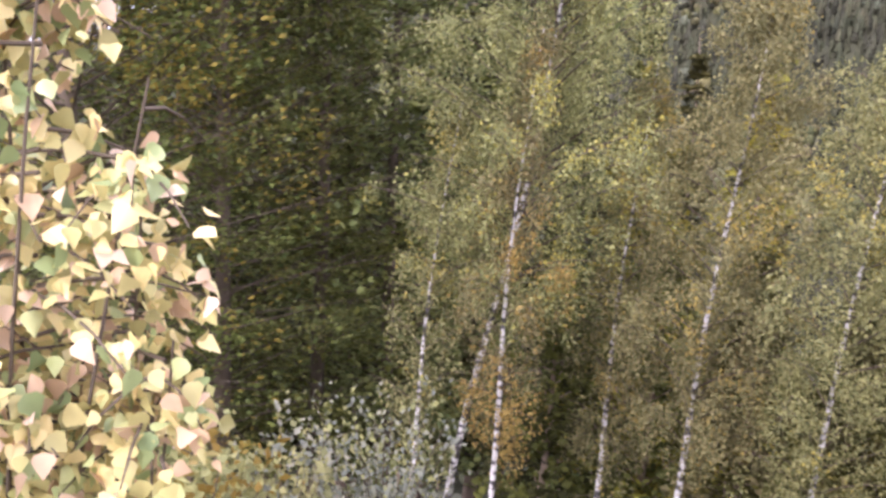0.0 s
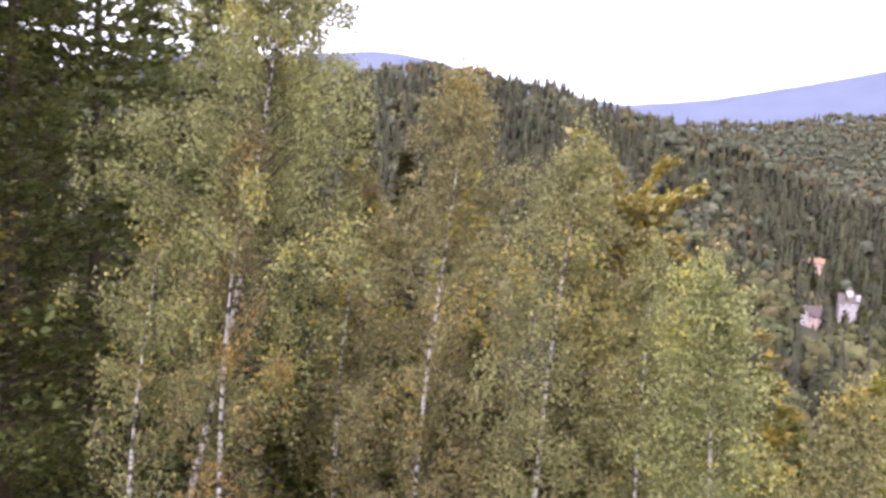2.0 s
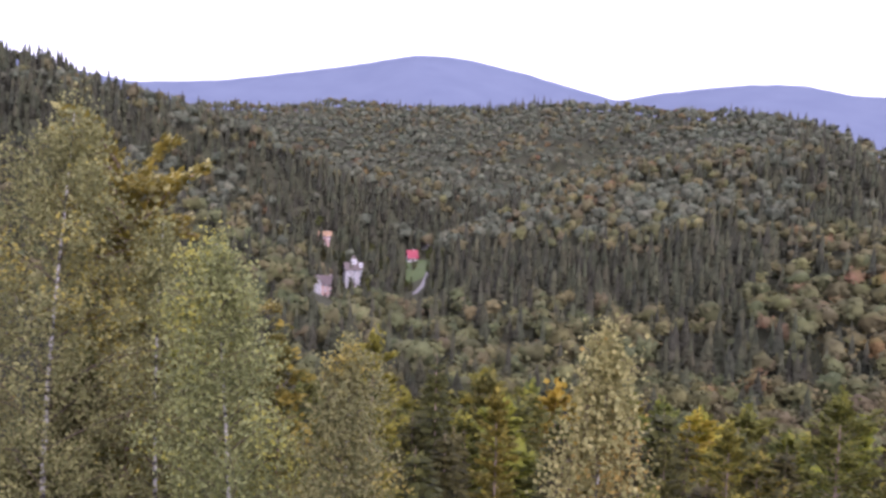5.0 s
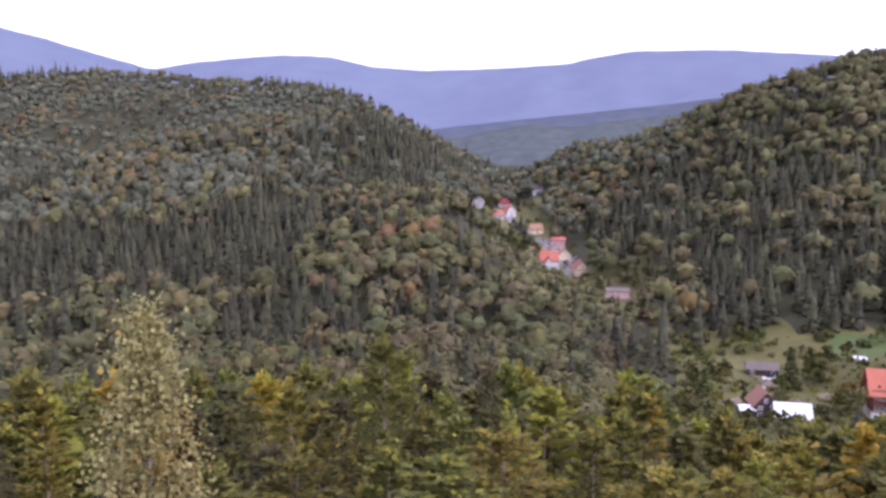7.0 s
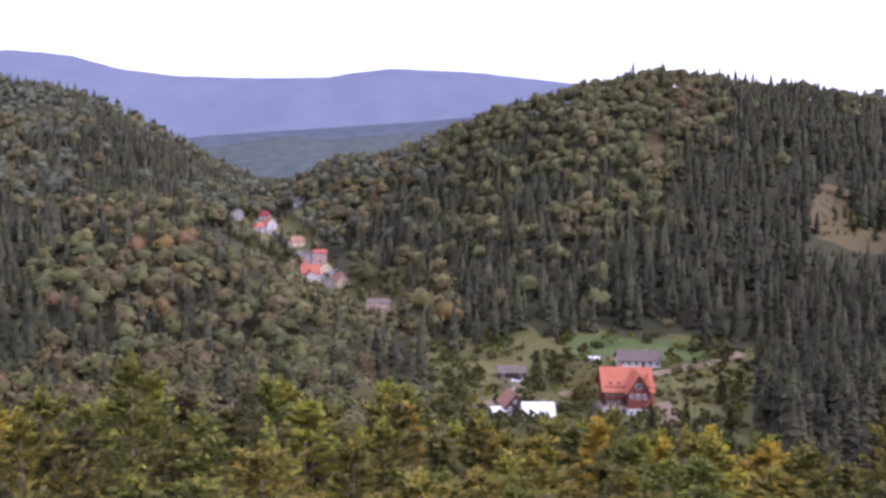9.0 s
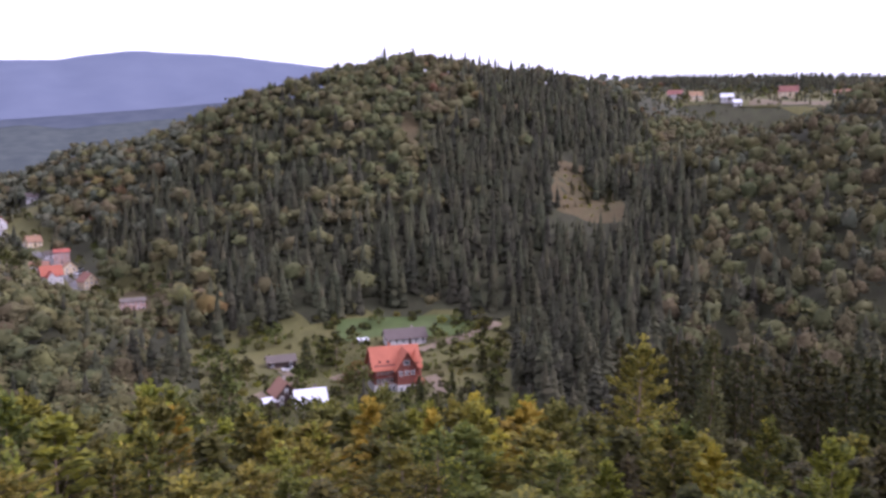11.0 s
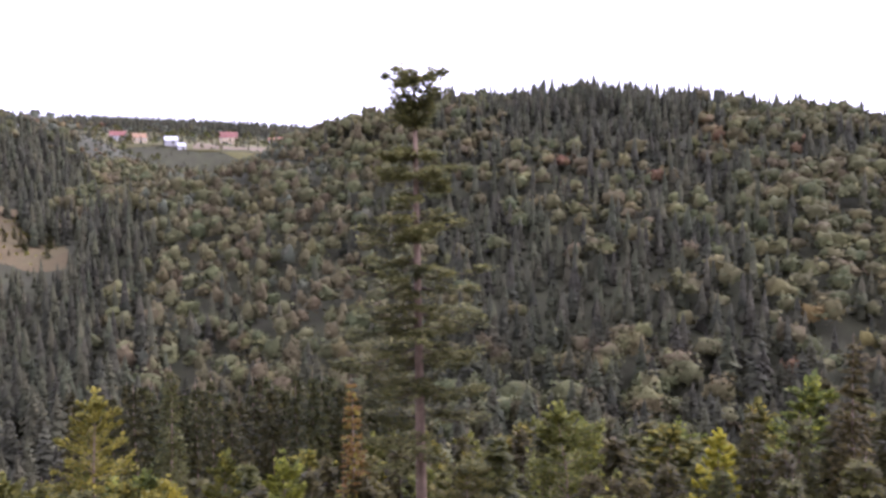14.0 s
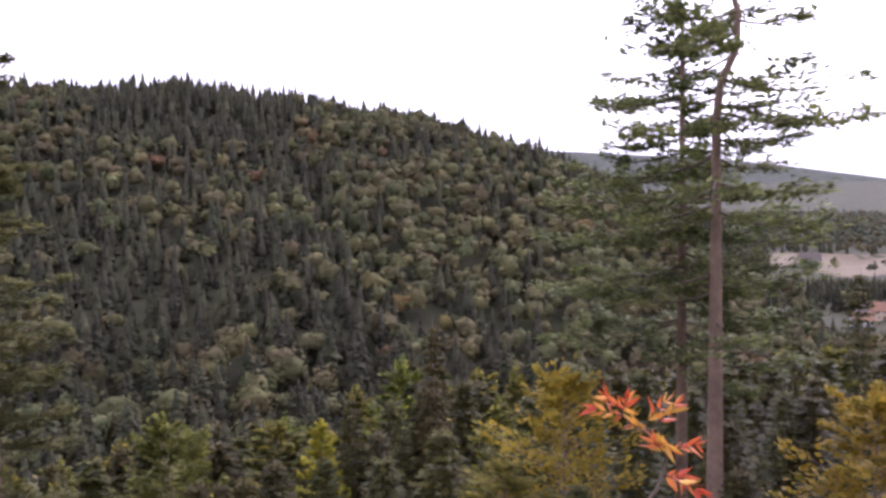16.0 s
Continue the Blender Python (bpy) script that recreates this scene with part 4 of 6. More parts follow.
    crown = (np.stack([c - d * s * 0.5, c + side * s * 0.34 + [0, 0, 0.02], c + d * s * 0.9, c - side * s * 0.34 + [0, 0, 0.02]], 1).reshape(-1, 3), np.arange(4 * n).reshape(-1, 4))
    return trunk, join(wood), crown


def make_firs():
    g = np.random.default_rng(23)
    for b, r, el, w, whorls, boughs, first, kink, sparse, tuft, label in (
            (152.7, 43.0, 8.5, 7.9, 17, 8, 0.40, 0.0, 0.88, 27, "tall old silver fir with level tiers and flattened top"),
            (200.5, 27.0, 15.5, 11.4, 13, 5, 0.50, 0.60, 0.68, 15, "tall thin-crowned fir with a bare kinked grey trunk"),
            (198.4, 33.0, 11.5, 10.2, 16, 6, 0.46, 0.0, 0.85, 20, "slim dark fir with level boughs beside a larger one")):
        h = EYE + r * math.tan(radians(el)) - ground_at(b, r)
        trunk, wood, crown = fir_shape(h, w, whorls, boughs, g, first, kink, sparse, tuft)
        ob = build_tree("fir_tree", label, trunk, crown, FIR_BARK, [N_FIR, N_FIR_DARK], 0.3, 9, wood)
        set_tree(ob, b, r, turn=-b)


make_firs()


def make_wood_edge():
    """The dark tall trees that close the view beside the birches."""
    g = np.random.default_rng(31)
    # N_DARK puts the shade inside the wood into the leaf colour
    for b, r, h, w, mats, share, label in (
            (-24, 21, 32, 10.5, [N_BEECH, N_RUST], 0.3, "tall dark beech with yellowing outer leaves"),
            (-15.5, 24, 34, 10.5, [N_BEECH, N_EDGE], 0.22, "tall dark-green beech with layered boughs"),
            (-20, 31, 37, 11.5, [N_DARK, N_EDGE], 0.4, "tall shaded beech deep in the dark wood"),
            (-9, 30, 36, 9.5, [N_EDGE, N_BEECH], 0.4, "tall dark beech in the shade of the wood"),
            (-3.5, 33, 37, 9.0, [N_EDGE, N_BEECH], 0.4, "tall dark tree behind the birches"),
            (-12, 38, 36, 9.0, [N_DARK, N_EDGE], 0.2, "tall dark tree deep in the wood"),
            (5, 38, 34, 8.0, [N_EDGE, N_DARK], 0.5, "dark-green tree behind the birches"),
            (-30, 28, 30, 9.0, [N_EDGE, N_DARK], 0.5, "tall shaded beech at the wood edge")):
        if r < 26:
            trunk, crown = feathery_shape(h, w * 1.1, 360, 170, 0.11, g, 0.08, 0.40)
        else:
            trunk, crown = feathery_shape(h, w * 1.2, 190, 90, 0.25, g, 0.08, 0.36)
        ob = build_tree("beech_tree", label, trunk, crown, TWIG, mats, share, 60 + int(r), patch=2.6)
        set_tree(ob, b, r)
    for b, r, el, w in ((-18.0, 42, 30.0, 9.0), (-12.5, 45, 28.0, 9.0), (-6.5, 44, 24.0, 8.0), (-1.0, 42, 21.0, 8.0), (3.0, 47, 16.0, 7.0), (13.2, 46, 6.6, 6.0), (9.6, 50, 9.0, 6.5), (16.5, 55, 3.2, 6.0), (22, 44, -2.0, 5.5), (29, 40, -4.0, 5.0)):
        h = EYE + r * math.tan(radians(el)) - ground_at(b, r)
        trunk, crown = spruce_shape(h, w, 44, 11, 17 if b < 4 else 10, 0.5 if b < 4 else 0.6, g)
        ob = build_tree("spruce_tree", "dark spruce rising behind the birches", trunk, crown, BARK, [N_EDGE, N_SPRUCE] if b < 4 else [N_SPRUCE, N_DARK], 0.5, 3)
        set_tree(ob, b, r)
    for b, r, el, w, mats, share in ((36.0, 24, -6.0, 3.6, [N_OLIVE, N_LARCH], 0.3), (41.5, 24, -9.0, 3.4, [N_OLIVE, N_LARCH], 0.3), (21.5, 25, 2.2, 4.0, [N_LARCH, N_GOLD], 0.35),
                                     (13.0, 24, 3.0, 4.6, [N_LARCH, N_BEECH], 0.4), (30.5, 24, -2.5, 4.2, [N_BEECH, N_LARCH], 0.35), (8.0, 21, -8.0, 3.6, [N_BEECH, N_DARK], 0.35),
                                     (15.0, 22, -7.0, 3.6, [N_BEECH, N_LARCH], 0.25), (22.0, 20, -9.0, 3.2, [N_BEECH, N_BIRCH], 0.5), (29.0, 19, -10, 3.0, [N_BEECH, N_BIRCH], 0.5)):
        h = EYE + r * math.tan(radians(el)) - ground_at(b, r)
        trunk, crown = broadleaf_shape(h, w, 46, 70, 0.20, g, base=0.12, pointed=0.75, flat=0.6)
        ob = build_tree("beech_tree", "yellow-green beech with outreaching layered branches", trunk, crown, BARK, mats, share, 80 + int(b))
        set_tree(ob, b, r)


make_wood_edge()


def make_reaching_beech():
    """A golden beech whose long upper branches reach out of the wood, hung with flat sprays."""
    g = np.random.default_rng(67)
    r, b = 20.0, 31.6
    gz = ground_at(b, r)
    top = EYE + r * math.tan(radians(4.0)) - gz
    zs = np.linspace(-0.6, top * 0.84, 7)
    wood, c, d = [tube(np.stack([0 * zs, 0 * zs, zs], 1), 0.16 * (1 - 0.9 * np.clip(zs / top, 0, 1)) + 0.01, 7)], [], []
    across = np.array([math.cos(radians(b)), -math.sin(radians(b)), 0.0])
    ahead = np.array([math.sin(radians(b)), math.cos(radians(b)), 0.0])
    arms = [(0.86, 1.0, 1.00), (0.80, 1.3, 0.30), (0.62, 3.3, 0.22), (0.58, 2.8, 0.12), (0.50, 2.6, 0.10), (0.66, 1.7, 0.3), (0.42, 3.0, 0.05), (0.34, 2.8, 0.05)]
    arms = [(z, out, rise, float(g.uniform(-0.25, 0.25))) for z, out, rise in arms]
    arms += [(float(g.uniform(0.2, 0.95)), float(g.uniform(-1.9, 1.7)), float(g.uniform(0.15, 0.8)), float(g.uniform(-1.4, 1.4))) for _ in range(64)]
    for z, out, rise, deep in arms:
        o = np.array([0, 0, z * top])
        way = across * out + ahead * deep + np.array([0, 0, rise * abs(out) * 1.6])
        t = np.linspace(0, 1, 5)[:, None]
        wood.append(tube(o + way * t + np.array([0, 0, 0.25]) * np.sin(t * 3), 0.035 * (1.1 - t[:, 0]) + 0.006, 5))
        n = int(60 + 110 * np.linalg.norm(way))
        u = g.uniform(0.02, 1.04, n)[:, None]
        lat = np.cross(way, [0, 0, 1.0])
        lat /= np.linalg.norm(lat)
        off = g.normal(0, 0.22, (n, 1)) * (1.15 - 0.75 * u)
        c.append(o + way * u + np.array([0, 0, 0.25]) * np.sin(u * 3) + lat * off + g.normal(0, 0.07, (n, 3)))
        d.append(way / np.linalg.norm(way) + np.sign(off) * lat * 0.7 + g.normal(0, 0.4, (n, 3)))
    c, d = np.vstack(c), np.vstack(d)
    d /= np.linalg.norm(d, axis=1)[:, None]
    side = np.cross(d, [0, 0, 1.0]) + g.normal(0, 0.5, d.shape)
    side /= np.linalg.norm(side, axis=1)[:, None]
    q = (0.15 * g.uniform(0.6, 1.3, len(c)))[:, None]
    crown = (np.stack([c - d * q * 0.6, c + side * q * 0.42, c + d * q * 0.8, c - side * q * 0.42], 1).reshape(-1, 3), np.arange(4 * len(c)).reshape(-1, 4))
    ob = build_tree("beech_tree", "golden-green beech with long branches reaching out of the wood", join(wood), crown, BARK, [N_LARCH, N_BIRCH_P], 0.3, 5, patch=0)
    set_tree(ob, b, r)


make_reaching_beech()

NEAR_KINDS = {
    "spruce": ("spruce_tree", "dark-green spruce on the slope below the lookout", [N_SPRUCE, N_DARK], 0.15),
    "light": ("spruce_tree", "bright olive-green young spruce below the lookout", [N_LIGHT, N_SPRUCE], 0.35),
    "green": ("beech_tree", "green beech with feathery layered crown", [N_BEECH, N_LARCH], 0.28),
    "olive": ("beech_tree", "olive-green beech with feathery layered crown", [N_OLIVE, N_BEECH], 0.35),
    "yellow": ("beech_tree", "yellowing beech with feathery crown", [N_LARCH, N_OLIVE], 0.35),
    "gold": ("beech_tree", "golden-yellow autumn beech on the slope", [N_GOLD, N_LARCH], 0.22),
}


def make_marked_trees():
    """Single trees that stand out of the near wood: kind, bearing, distance, height angle of the top, crown width."""
    g = np.random.default_rng(83)
    for key, b, r, el, w, label in (
            ("yellow", 131.2, 58, -12.5, 6.2, "tall yellow-green beech with layered sprays"),
            ("spruce", 135.6, 74, -10.9, 6.0, "dark spruce with dense level boughs"),
            ("green", 139.2, 38, -17.1, 3.0, "bright green pointed young beech"),
            ("yellow", 142.8, 38, -17.8, 3.2, "yellow-green pointed young beech"),
            ("gold", 135.8, 40, -19.2, 2.6, "small golden beech with pointed top"),
            ("yellow", 128.6, 42, -20.6, 2.8, "small yellow beech with bright leaves"),
            ("green", 132.6, 42, -18.3, 3.2, "green young beech with pointed top"),
            ("larch", 147.9, 52, -12.3, 3.6, "slim brown-gold larch beside the tall fir"),
            ("olive", 162.1, 46, -14.9, 5.4, "rounded olive-yellow beech on the slope"),
            ("gold", 173.0, 40, -15.9, 2.8, "small golden-yellow beech between spruces"),
            ("spruce", 175.4, 42, -13.9, 3.8, "dark pointed spruce beside a golden beech"),
            ("light", 181.4, 46, -8.9, 4.2, "slender olive spruce standing above the wood"),
            ("gold", 190.3, 29, -12.8, 6.2, "golden-yellow beech with long bright sprays"),
            ("gold", 210.3, 27, -13.2, 5.0, "golden-yellow beech beside the firs"),
            ("spruce", 209.3, 62, -5.3, 6.4, "tall dark spruce standing above the wood"),
            ("spruce", 205.5, 60, -9.0, 6.0, "dark spruce in the wood below the firs"),
            ("spruce", 86.8, 48, -13.4, 4.6, "dark narrow spruce standing out of the wood"),
            ("olive", 79.2, 46, -12.5, 5.0, "tall olive-green tree with rounded top"),
            ("light", 70.0, 36, -15.0, 3.0, "bright olive-green young spruce"),
            ("yellow", 72.5, 40, -15.2, 3.6, "yellow-green beech with feathery top"),
            ("yellow", 48.0, 34, -10.9, 3.6, "yellow-brown beech with feathery top"),
            ("yellow", 56.5, 34, -14.3, 2.2, "small yellowing beech among spruces"),
            ("spruce", 52.5, 40, -12.0, 4.6, "dark spruce on the slope below the lookout"),
            ("yellow", 104.0, 50, -18.2, 4.4, "yellow beech with golden sprays"),
            ("yellow", 107.8, 48, -18.4, 4.4, "golden-yellow beech with feathery crown"),
            ("olive", 112.3, 72, -15.9, 6.0, "olive-green rounded beech below the guest house"),
            ("spruce", 116.6, 78, -15.7, 3.4, "small dark spruce near the guest house"),
            ("yellow", 119.6, 50, -17.2, 4.8, "pale yellow-green beech with feathery crown"),
            ("olive", 125.0, 52, -17.0, 5.0, "olive-green beech with feathery crown")):
        h = EYE + r * math.tan(radians(el)) - ground_at(b, r) + 0.25
        if key in ("spruce", "light"):
            shape = spruce_shape(h, w, max(20, int(h * 2.2)), 9, 12, 0.27, g, 0.05)
        elif key == "larch":
            shape = spruce_shape(h, w, max(20, int(h * 2.0)), 8, 11, 0.25, g, 0.08)
        else:
            shape = feathery_shape(h, w * 1.15, int(40 + h * 4.0), 72, 0.175 if r < 45 else 0.22, g, 0.06, 0.42 if key == "olive" else 0.55, 0.46)
        name, _, mats, share = NEAR_KINDS["gold" if key == "larch" else key]
        ob = build_tree("larch_tree" if key == "larch" else name, label, *shape, BARK, [N_RUST, N_LARCH] if key == "larch" else mats, share, int(b), patch=0)
        set_tree(ob, b, r, turn=b * 7)
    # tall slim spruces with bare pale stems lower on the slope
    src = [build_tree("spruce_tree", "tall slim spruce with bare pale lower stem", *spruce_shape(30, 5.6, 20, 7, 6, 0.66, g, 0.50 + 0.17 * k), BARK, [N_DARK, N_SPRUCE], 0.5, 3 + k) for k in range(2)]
    for i in range(46):
        b, r = (129.5 + 21.5 * (i + float(g.uniform(-0.4, 0.4))) / 45, float(g.uniform(86, 122)))
        top = -11.4 - abs(float(g.normal(0, 1.0)))
        h = EYE + r * math.tan(radians(top)) - ground_at(b, r)
        x, y = polar(b, r)
        k = h / 30
        ob = src[i] if i < 2 else copy_thing(src[i % 2], pose(0, 0, 0))
        ob.matrix_basis = pose(x, y, ground_at(b, r) - 0.3, 0, 0, float(g.uniform(0, 360))) @ Matrix.Diagonal((0.85, 0.85, k, 1))


def make_near_wood():
    g = np.random.default_rng(77)
    fine, coarse = {}, {}
    for key, (name, label, mats, share) in NEAR_KINDS.items():
        for v in range(3):
            if key in ("spruce", "light"):
                fine[key, v] = build_tree(name, label, *spruce_shape(14, 5.2 if key == "spruce" else 4.4, 30, 8, 10, 0.32, g, 0.05), BARK, mats, share, v + 5, patch=0)
                coarse[key, v] = build_tree(name, label, *spruce_shape(20, 6.0, 26, 7, 6, 0.66, g, 0.3), BARK, mats, share, v + 6, patch=0)
            else:
                blunt = (0.8, 0.62, 0.5)[v]
                fine[key, v] = build_tree(name, label, *feathery_shape(13, 6.0, 100, 44, 0.225, g, 0.08, blunt, 0.42), BARK, mats, share, v + 7, patch=0)
                coarse[key, v] = build_tree(name, label, *feathery_shape(20, 7.4, 66, 30, 0.46, g, 0.3, blunt, 0.44), BARK, mats, share, v + 8, patch=0)
    waiting = {id(ob): ob for store in (fine, coarse) for ob in store.values()}
    near_b, near_r = scatter(20, 47, 5.3, 42, 216, g)
    far_b, far_r = scatter(47, 99, 6.4, 42, 216, g)
    b, r = np.concatenate([near_b, far_b]), np.concatenate([near_r, far_r])
    for bi, ri in zip(b, r):
        bi, ri = float(bi), float(ri)
        # the nearest stand lowest, so that the wood rises towards the back
        lim = float(np.interp(bi, TOPS_B, TOPS_E)) - 8.5 * max(0.0, 1 - ri / 62) ** 1.3 - abs(float(g.normal(0, 0.75)))
        gz = ground_at(bi, ri)
        room = min(EYE + ri * math.tan(radians(lim)) - gz, float(vista_room(np.array([bi]), np.array([ri]), gz)[0]))
        h = min(room, float(g.uniform(19, 30)))
        if 129 < bi < 151 and ri > 84 or h < 2.2 or math.degrees(math.atan((gz + h - EYE) / ri)) < -28.0:
            continue
        q = float(g.uniform())
        if 96 < bi < 128:
            key = "gold" if q < 0.13 else "yellow" if q < 0.50 else "olive" if q < 0.72 else "green" if q < 0.86 else "light"
        elif 128 <= bi < 150:
            key = "gold" if q < 0.03 else "yellow" if q < 0.10 else "olive" if q < 0.22 else "green" if q < 0.42 else "light" if q < 0.52 else "spruce"
        elif bi >= 194:
            # almost only dark spruce, its colour standing for the shade on this side
            key = "spruce" if q < 0.92 else "green"
        elif bi >= 150:
            key = "yellow" if q < 0.03 else "olive" if q < 0.10 else "green" if q < 0.22 else "light" if q < 0.30 else "spruce"
        else:
            key = "gold" if q < 0.015 else "yellow" if q < 0.10 else "olive" if q < 0.25 else "green" if q < 0.36 else "light" if q < 0.66 else "spruce"
        src = (fine if ri < 47 else coarse)[key, int(g.integers(3))]
        s = h / ((14 if key in ("spruce", "light") else 13.2) if ri < 47 else 20)
        wide = max(s ** 0.5, 0.6) * float(g.uniform(0.95, 1.35))
        x, y = polar(bi, ri)
        ob = waiting.pop(id(src), None) or copy_thing(src, pose(0, 0, 0))
        ob.matrix_basis = pose(x, y, gz - 0.3, 0, 0, float(g.uniform(0, 360))) @ Matrix.Diagonal((wide, wide, s, 1))
    for ob in waiting.values():
        for o in (*ob.children_recursive, ob):
            bpy.data.objects.remove(o)


make_marked_trees()
make_near_wood()
# ---- meadows, fields and roads laid on the land ----
def strip(name, label, path, width, mat, category="road", lift=0.3):
    """A road or track along plan places (bearing, distance), draped on the land."""
    pts = np.array([polar(b, r) for b, r in path])
    seg = np.hypot(*np.diff(pts, axis=0).T)
    s = np.concatenate([[0], np.cumsum(seg)])
    u = np.linspace(0, s[-1], max(6, int(s[-1] / 3)))
    x, y = np.interp(u, s, pts[:, 0]), np.interp(u, s, pts[:, 1])
    d = np.stack([np.gradient(x), np.gradient(y)], 1)
    d /= np.linalg.norm(d, axis=1)[:, None]
    rows = []
    for k in np.linspace(-0.5, 0.5, 4):
        wob = width * (1 + 0.12 * value_noise(u, u * 0 + k * 50, 7, 5))
        px, py = x - d[:, 1] * k * wob, y + d[:, 0] * k * wob
        rows.append(np.stack([px, py, draped(px, py) + lift], 1))
    v = np.stack(rows, 1)
    n, m = v.shape[:2]
    i, j = np.meshgrid(np.arange(n - 1), np.arange(m - 1), indexing="ij")
    f = np.stack([i * m + j, (i + 1) * m + j, (i + 1) * m + j + 1, i * m + j + 1], -1).reshape(-1, 4)
    tagged(new(name, mesh_data(name, v.reshape(-1, 3), f[:, ::-1], mat, smooth=True)), label, category, kind="structure")


def patch_of(name, label, b0, b1, r0, r1, mat, lift=0.06, seed=1, category="field"):
    """A meadow or field with an uneven edge, draped on the land."""
    nb, nr = max(8, int((b1 - b0) * r1 / 57 / 4)), max(8, int((r1 - r0) / 4))
    u, v = np.meshgrid(np.linspace(0, 1, nr), np.linspace(0, 1, nb), indexing="ij")
    edge = np.minimum(np.minimum(u, 1 - u), np.minimum(v, 1 - v))
    b, r = b0 + (b1 - b0) * v, r0 + (r1 - r0) * u
    b = b + 0.10 * (b1 - b0) * value_noise(r, b * 3, 17, seed) * (edge < 0.02)
    r = r + 0.10 * (r1 - r0) * value_noise(b * 6, r, 13, seed + 1) * (edge < 0.02)
    x, y = r * np.sin(np.radians(b)), r * np.cos(np.radians(b))
    z = draped(x, y) + lift
    n, m = u.shape
    i, j = np.meshgrid(np.arange(n - 1), np.arange(m - 1), indexing="ij")
    f = np.stack([i * m + j, i * m + j + 1, (i + 1) * m + j + 1, (i + 1) * m + j], -1).reshape(-1, 4)[:, ::-1]
    tagged(new(name, mesh_data(name, np.stack([x, y, z], -1).reshape(-1, 3), f, mat, smooth=True)), label, category, kind="structure")


patch_of("meadow", "rough yellow-green meadow on the valley floor", 99.0, 122.0, 152, 284, GRASS, 0.12, 1, "meadow")
patch_of("lawn", "bright green grass below the spruce wood", 109.6, 119.4, 265, 281, LAWN, 0.24, 3, "meadow")
patch_of("clear_cut", "brown cleared strip in the spruce wood", 124.8, 129.4, 374, 442, CUT, 0.10, 7, "ground")
patch_of("clear_cut", "pale brown cleared patch high on the hill", 120.6, 123.4, 495, 560, CUT, 0.10, 8, "ground")
patch_of("clear_cut", "narrow brown cleared strip on the hillside", 114.2, 115.4, 402, 474, CUT, 0.10, 10, "ground")
patch_of("slope_ground", "brown bare bank beside the village", 95.2, 98.4, 330, 372, CUT, 0.10, 9, "ground")
patch_of("meadow", "green meadow on the village slope", 86.2, 91.6, 400, 575, GRASS, 0.07, 11, "meadow")
patch_of("meadow", "rough grassy bank below the village", 88.8, 98.0, 300, 402, GRASS, 0.05, 23, "meadow")
patch_of("lawn", "narrow green lawn among the trees", 49.6, 52.0, 410, 470, LAWN, 0.10, 13, "meadow")
patch_of("tan_field", "tan stubble field on the plateau", 137.5, 142.3, 848, 888, STUBBLE, 0.7, 15)
patch_of("meadow", "pale meadow on the plateau", 130.5, 146.5, 838, 1010, GRASS, 0.3, 17, "meadow")
patch_of("tan_field", "pale brown field across the far valley", 203.5, 216.0, 650, 790, STUBBLE, 0.2, 19)
strip("road", "grey village road", [(92.7, 386), (92.3, 410), (91.9, 440), (90.8, 470), (89.6, 500), (88.6, 530), (87.4, 556)], 6.0, ROAD)
strip("dirt_track", "pale dirt track past the barn", [(109.0, 236), (111, 243), (114.5, 250), (118, 262), (121, 276)], 4.0, TRACK)
strip("dirt_track", "pale sandy yard track beside the cottage", [(103.5, 214), (105.4, 226), (106.2, 240), (105.0, 252)], 4.5, TRACK)
strip("dirt_track", "pale path round the red-roofed house", [(116.0, 208), (117.0, 218), (116.0, 232)], 4.0, TRACK)
strip("road", "short grey drive through trees", [(50.6, 392), (51.3, 402), (51.6, 418)], 3.2, ROAD)


# ---- houses ----
def box(bm, x0, x1, y0, y1, z0, z1):
    vs = [bm.verts.new(p) for p in ((x0, y0, z0), (x1, y0, z0), (x1, y1, z0), (x0, y1, z0), (x0, y0, z1), (x1, y0, z1), (x1, y1, z1), (x0, y1, z1))]
    for f in ((0, 3, 2, 1), (4, 5, 6, 7), (0, 1, 5, 4), (1, 2, 6, 5), (2, 3, 7, 6), (3, 0, 4, 7)):
        bm.faces.new([vs[i] for i in f])


def box_part(name, parent, mat, x0, x1, y0, y1, z0, z1, label="", bevel=0.0):
    bm = bmesh.new()
    box(bm, x0, x1, y0, y1, z0, z1)
    if bevel:
        bmesh.ops.bevel(bm, geom=bm.edges[:], offset=bevel, segments=1, affect="EDGES")
    return part(name, bm, mat, parent, label)


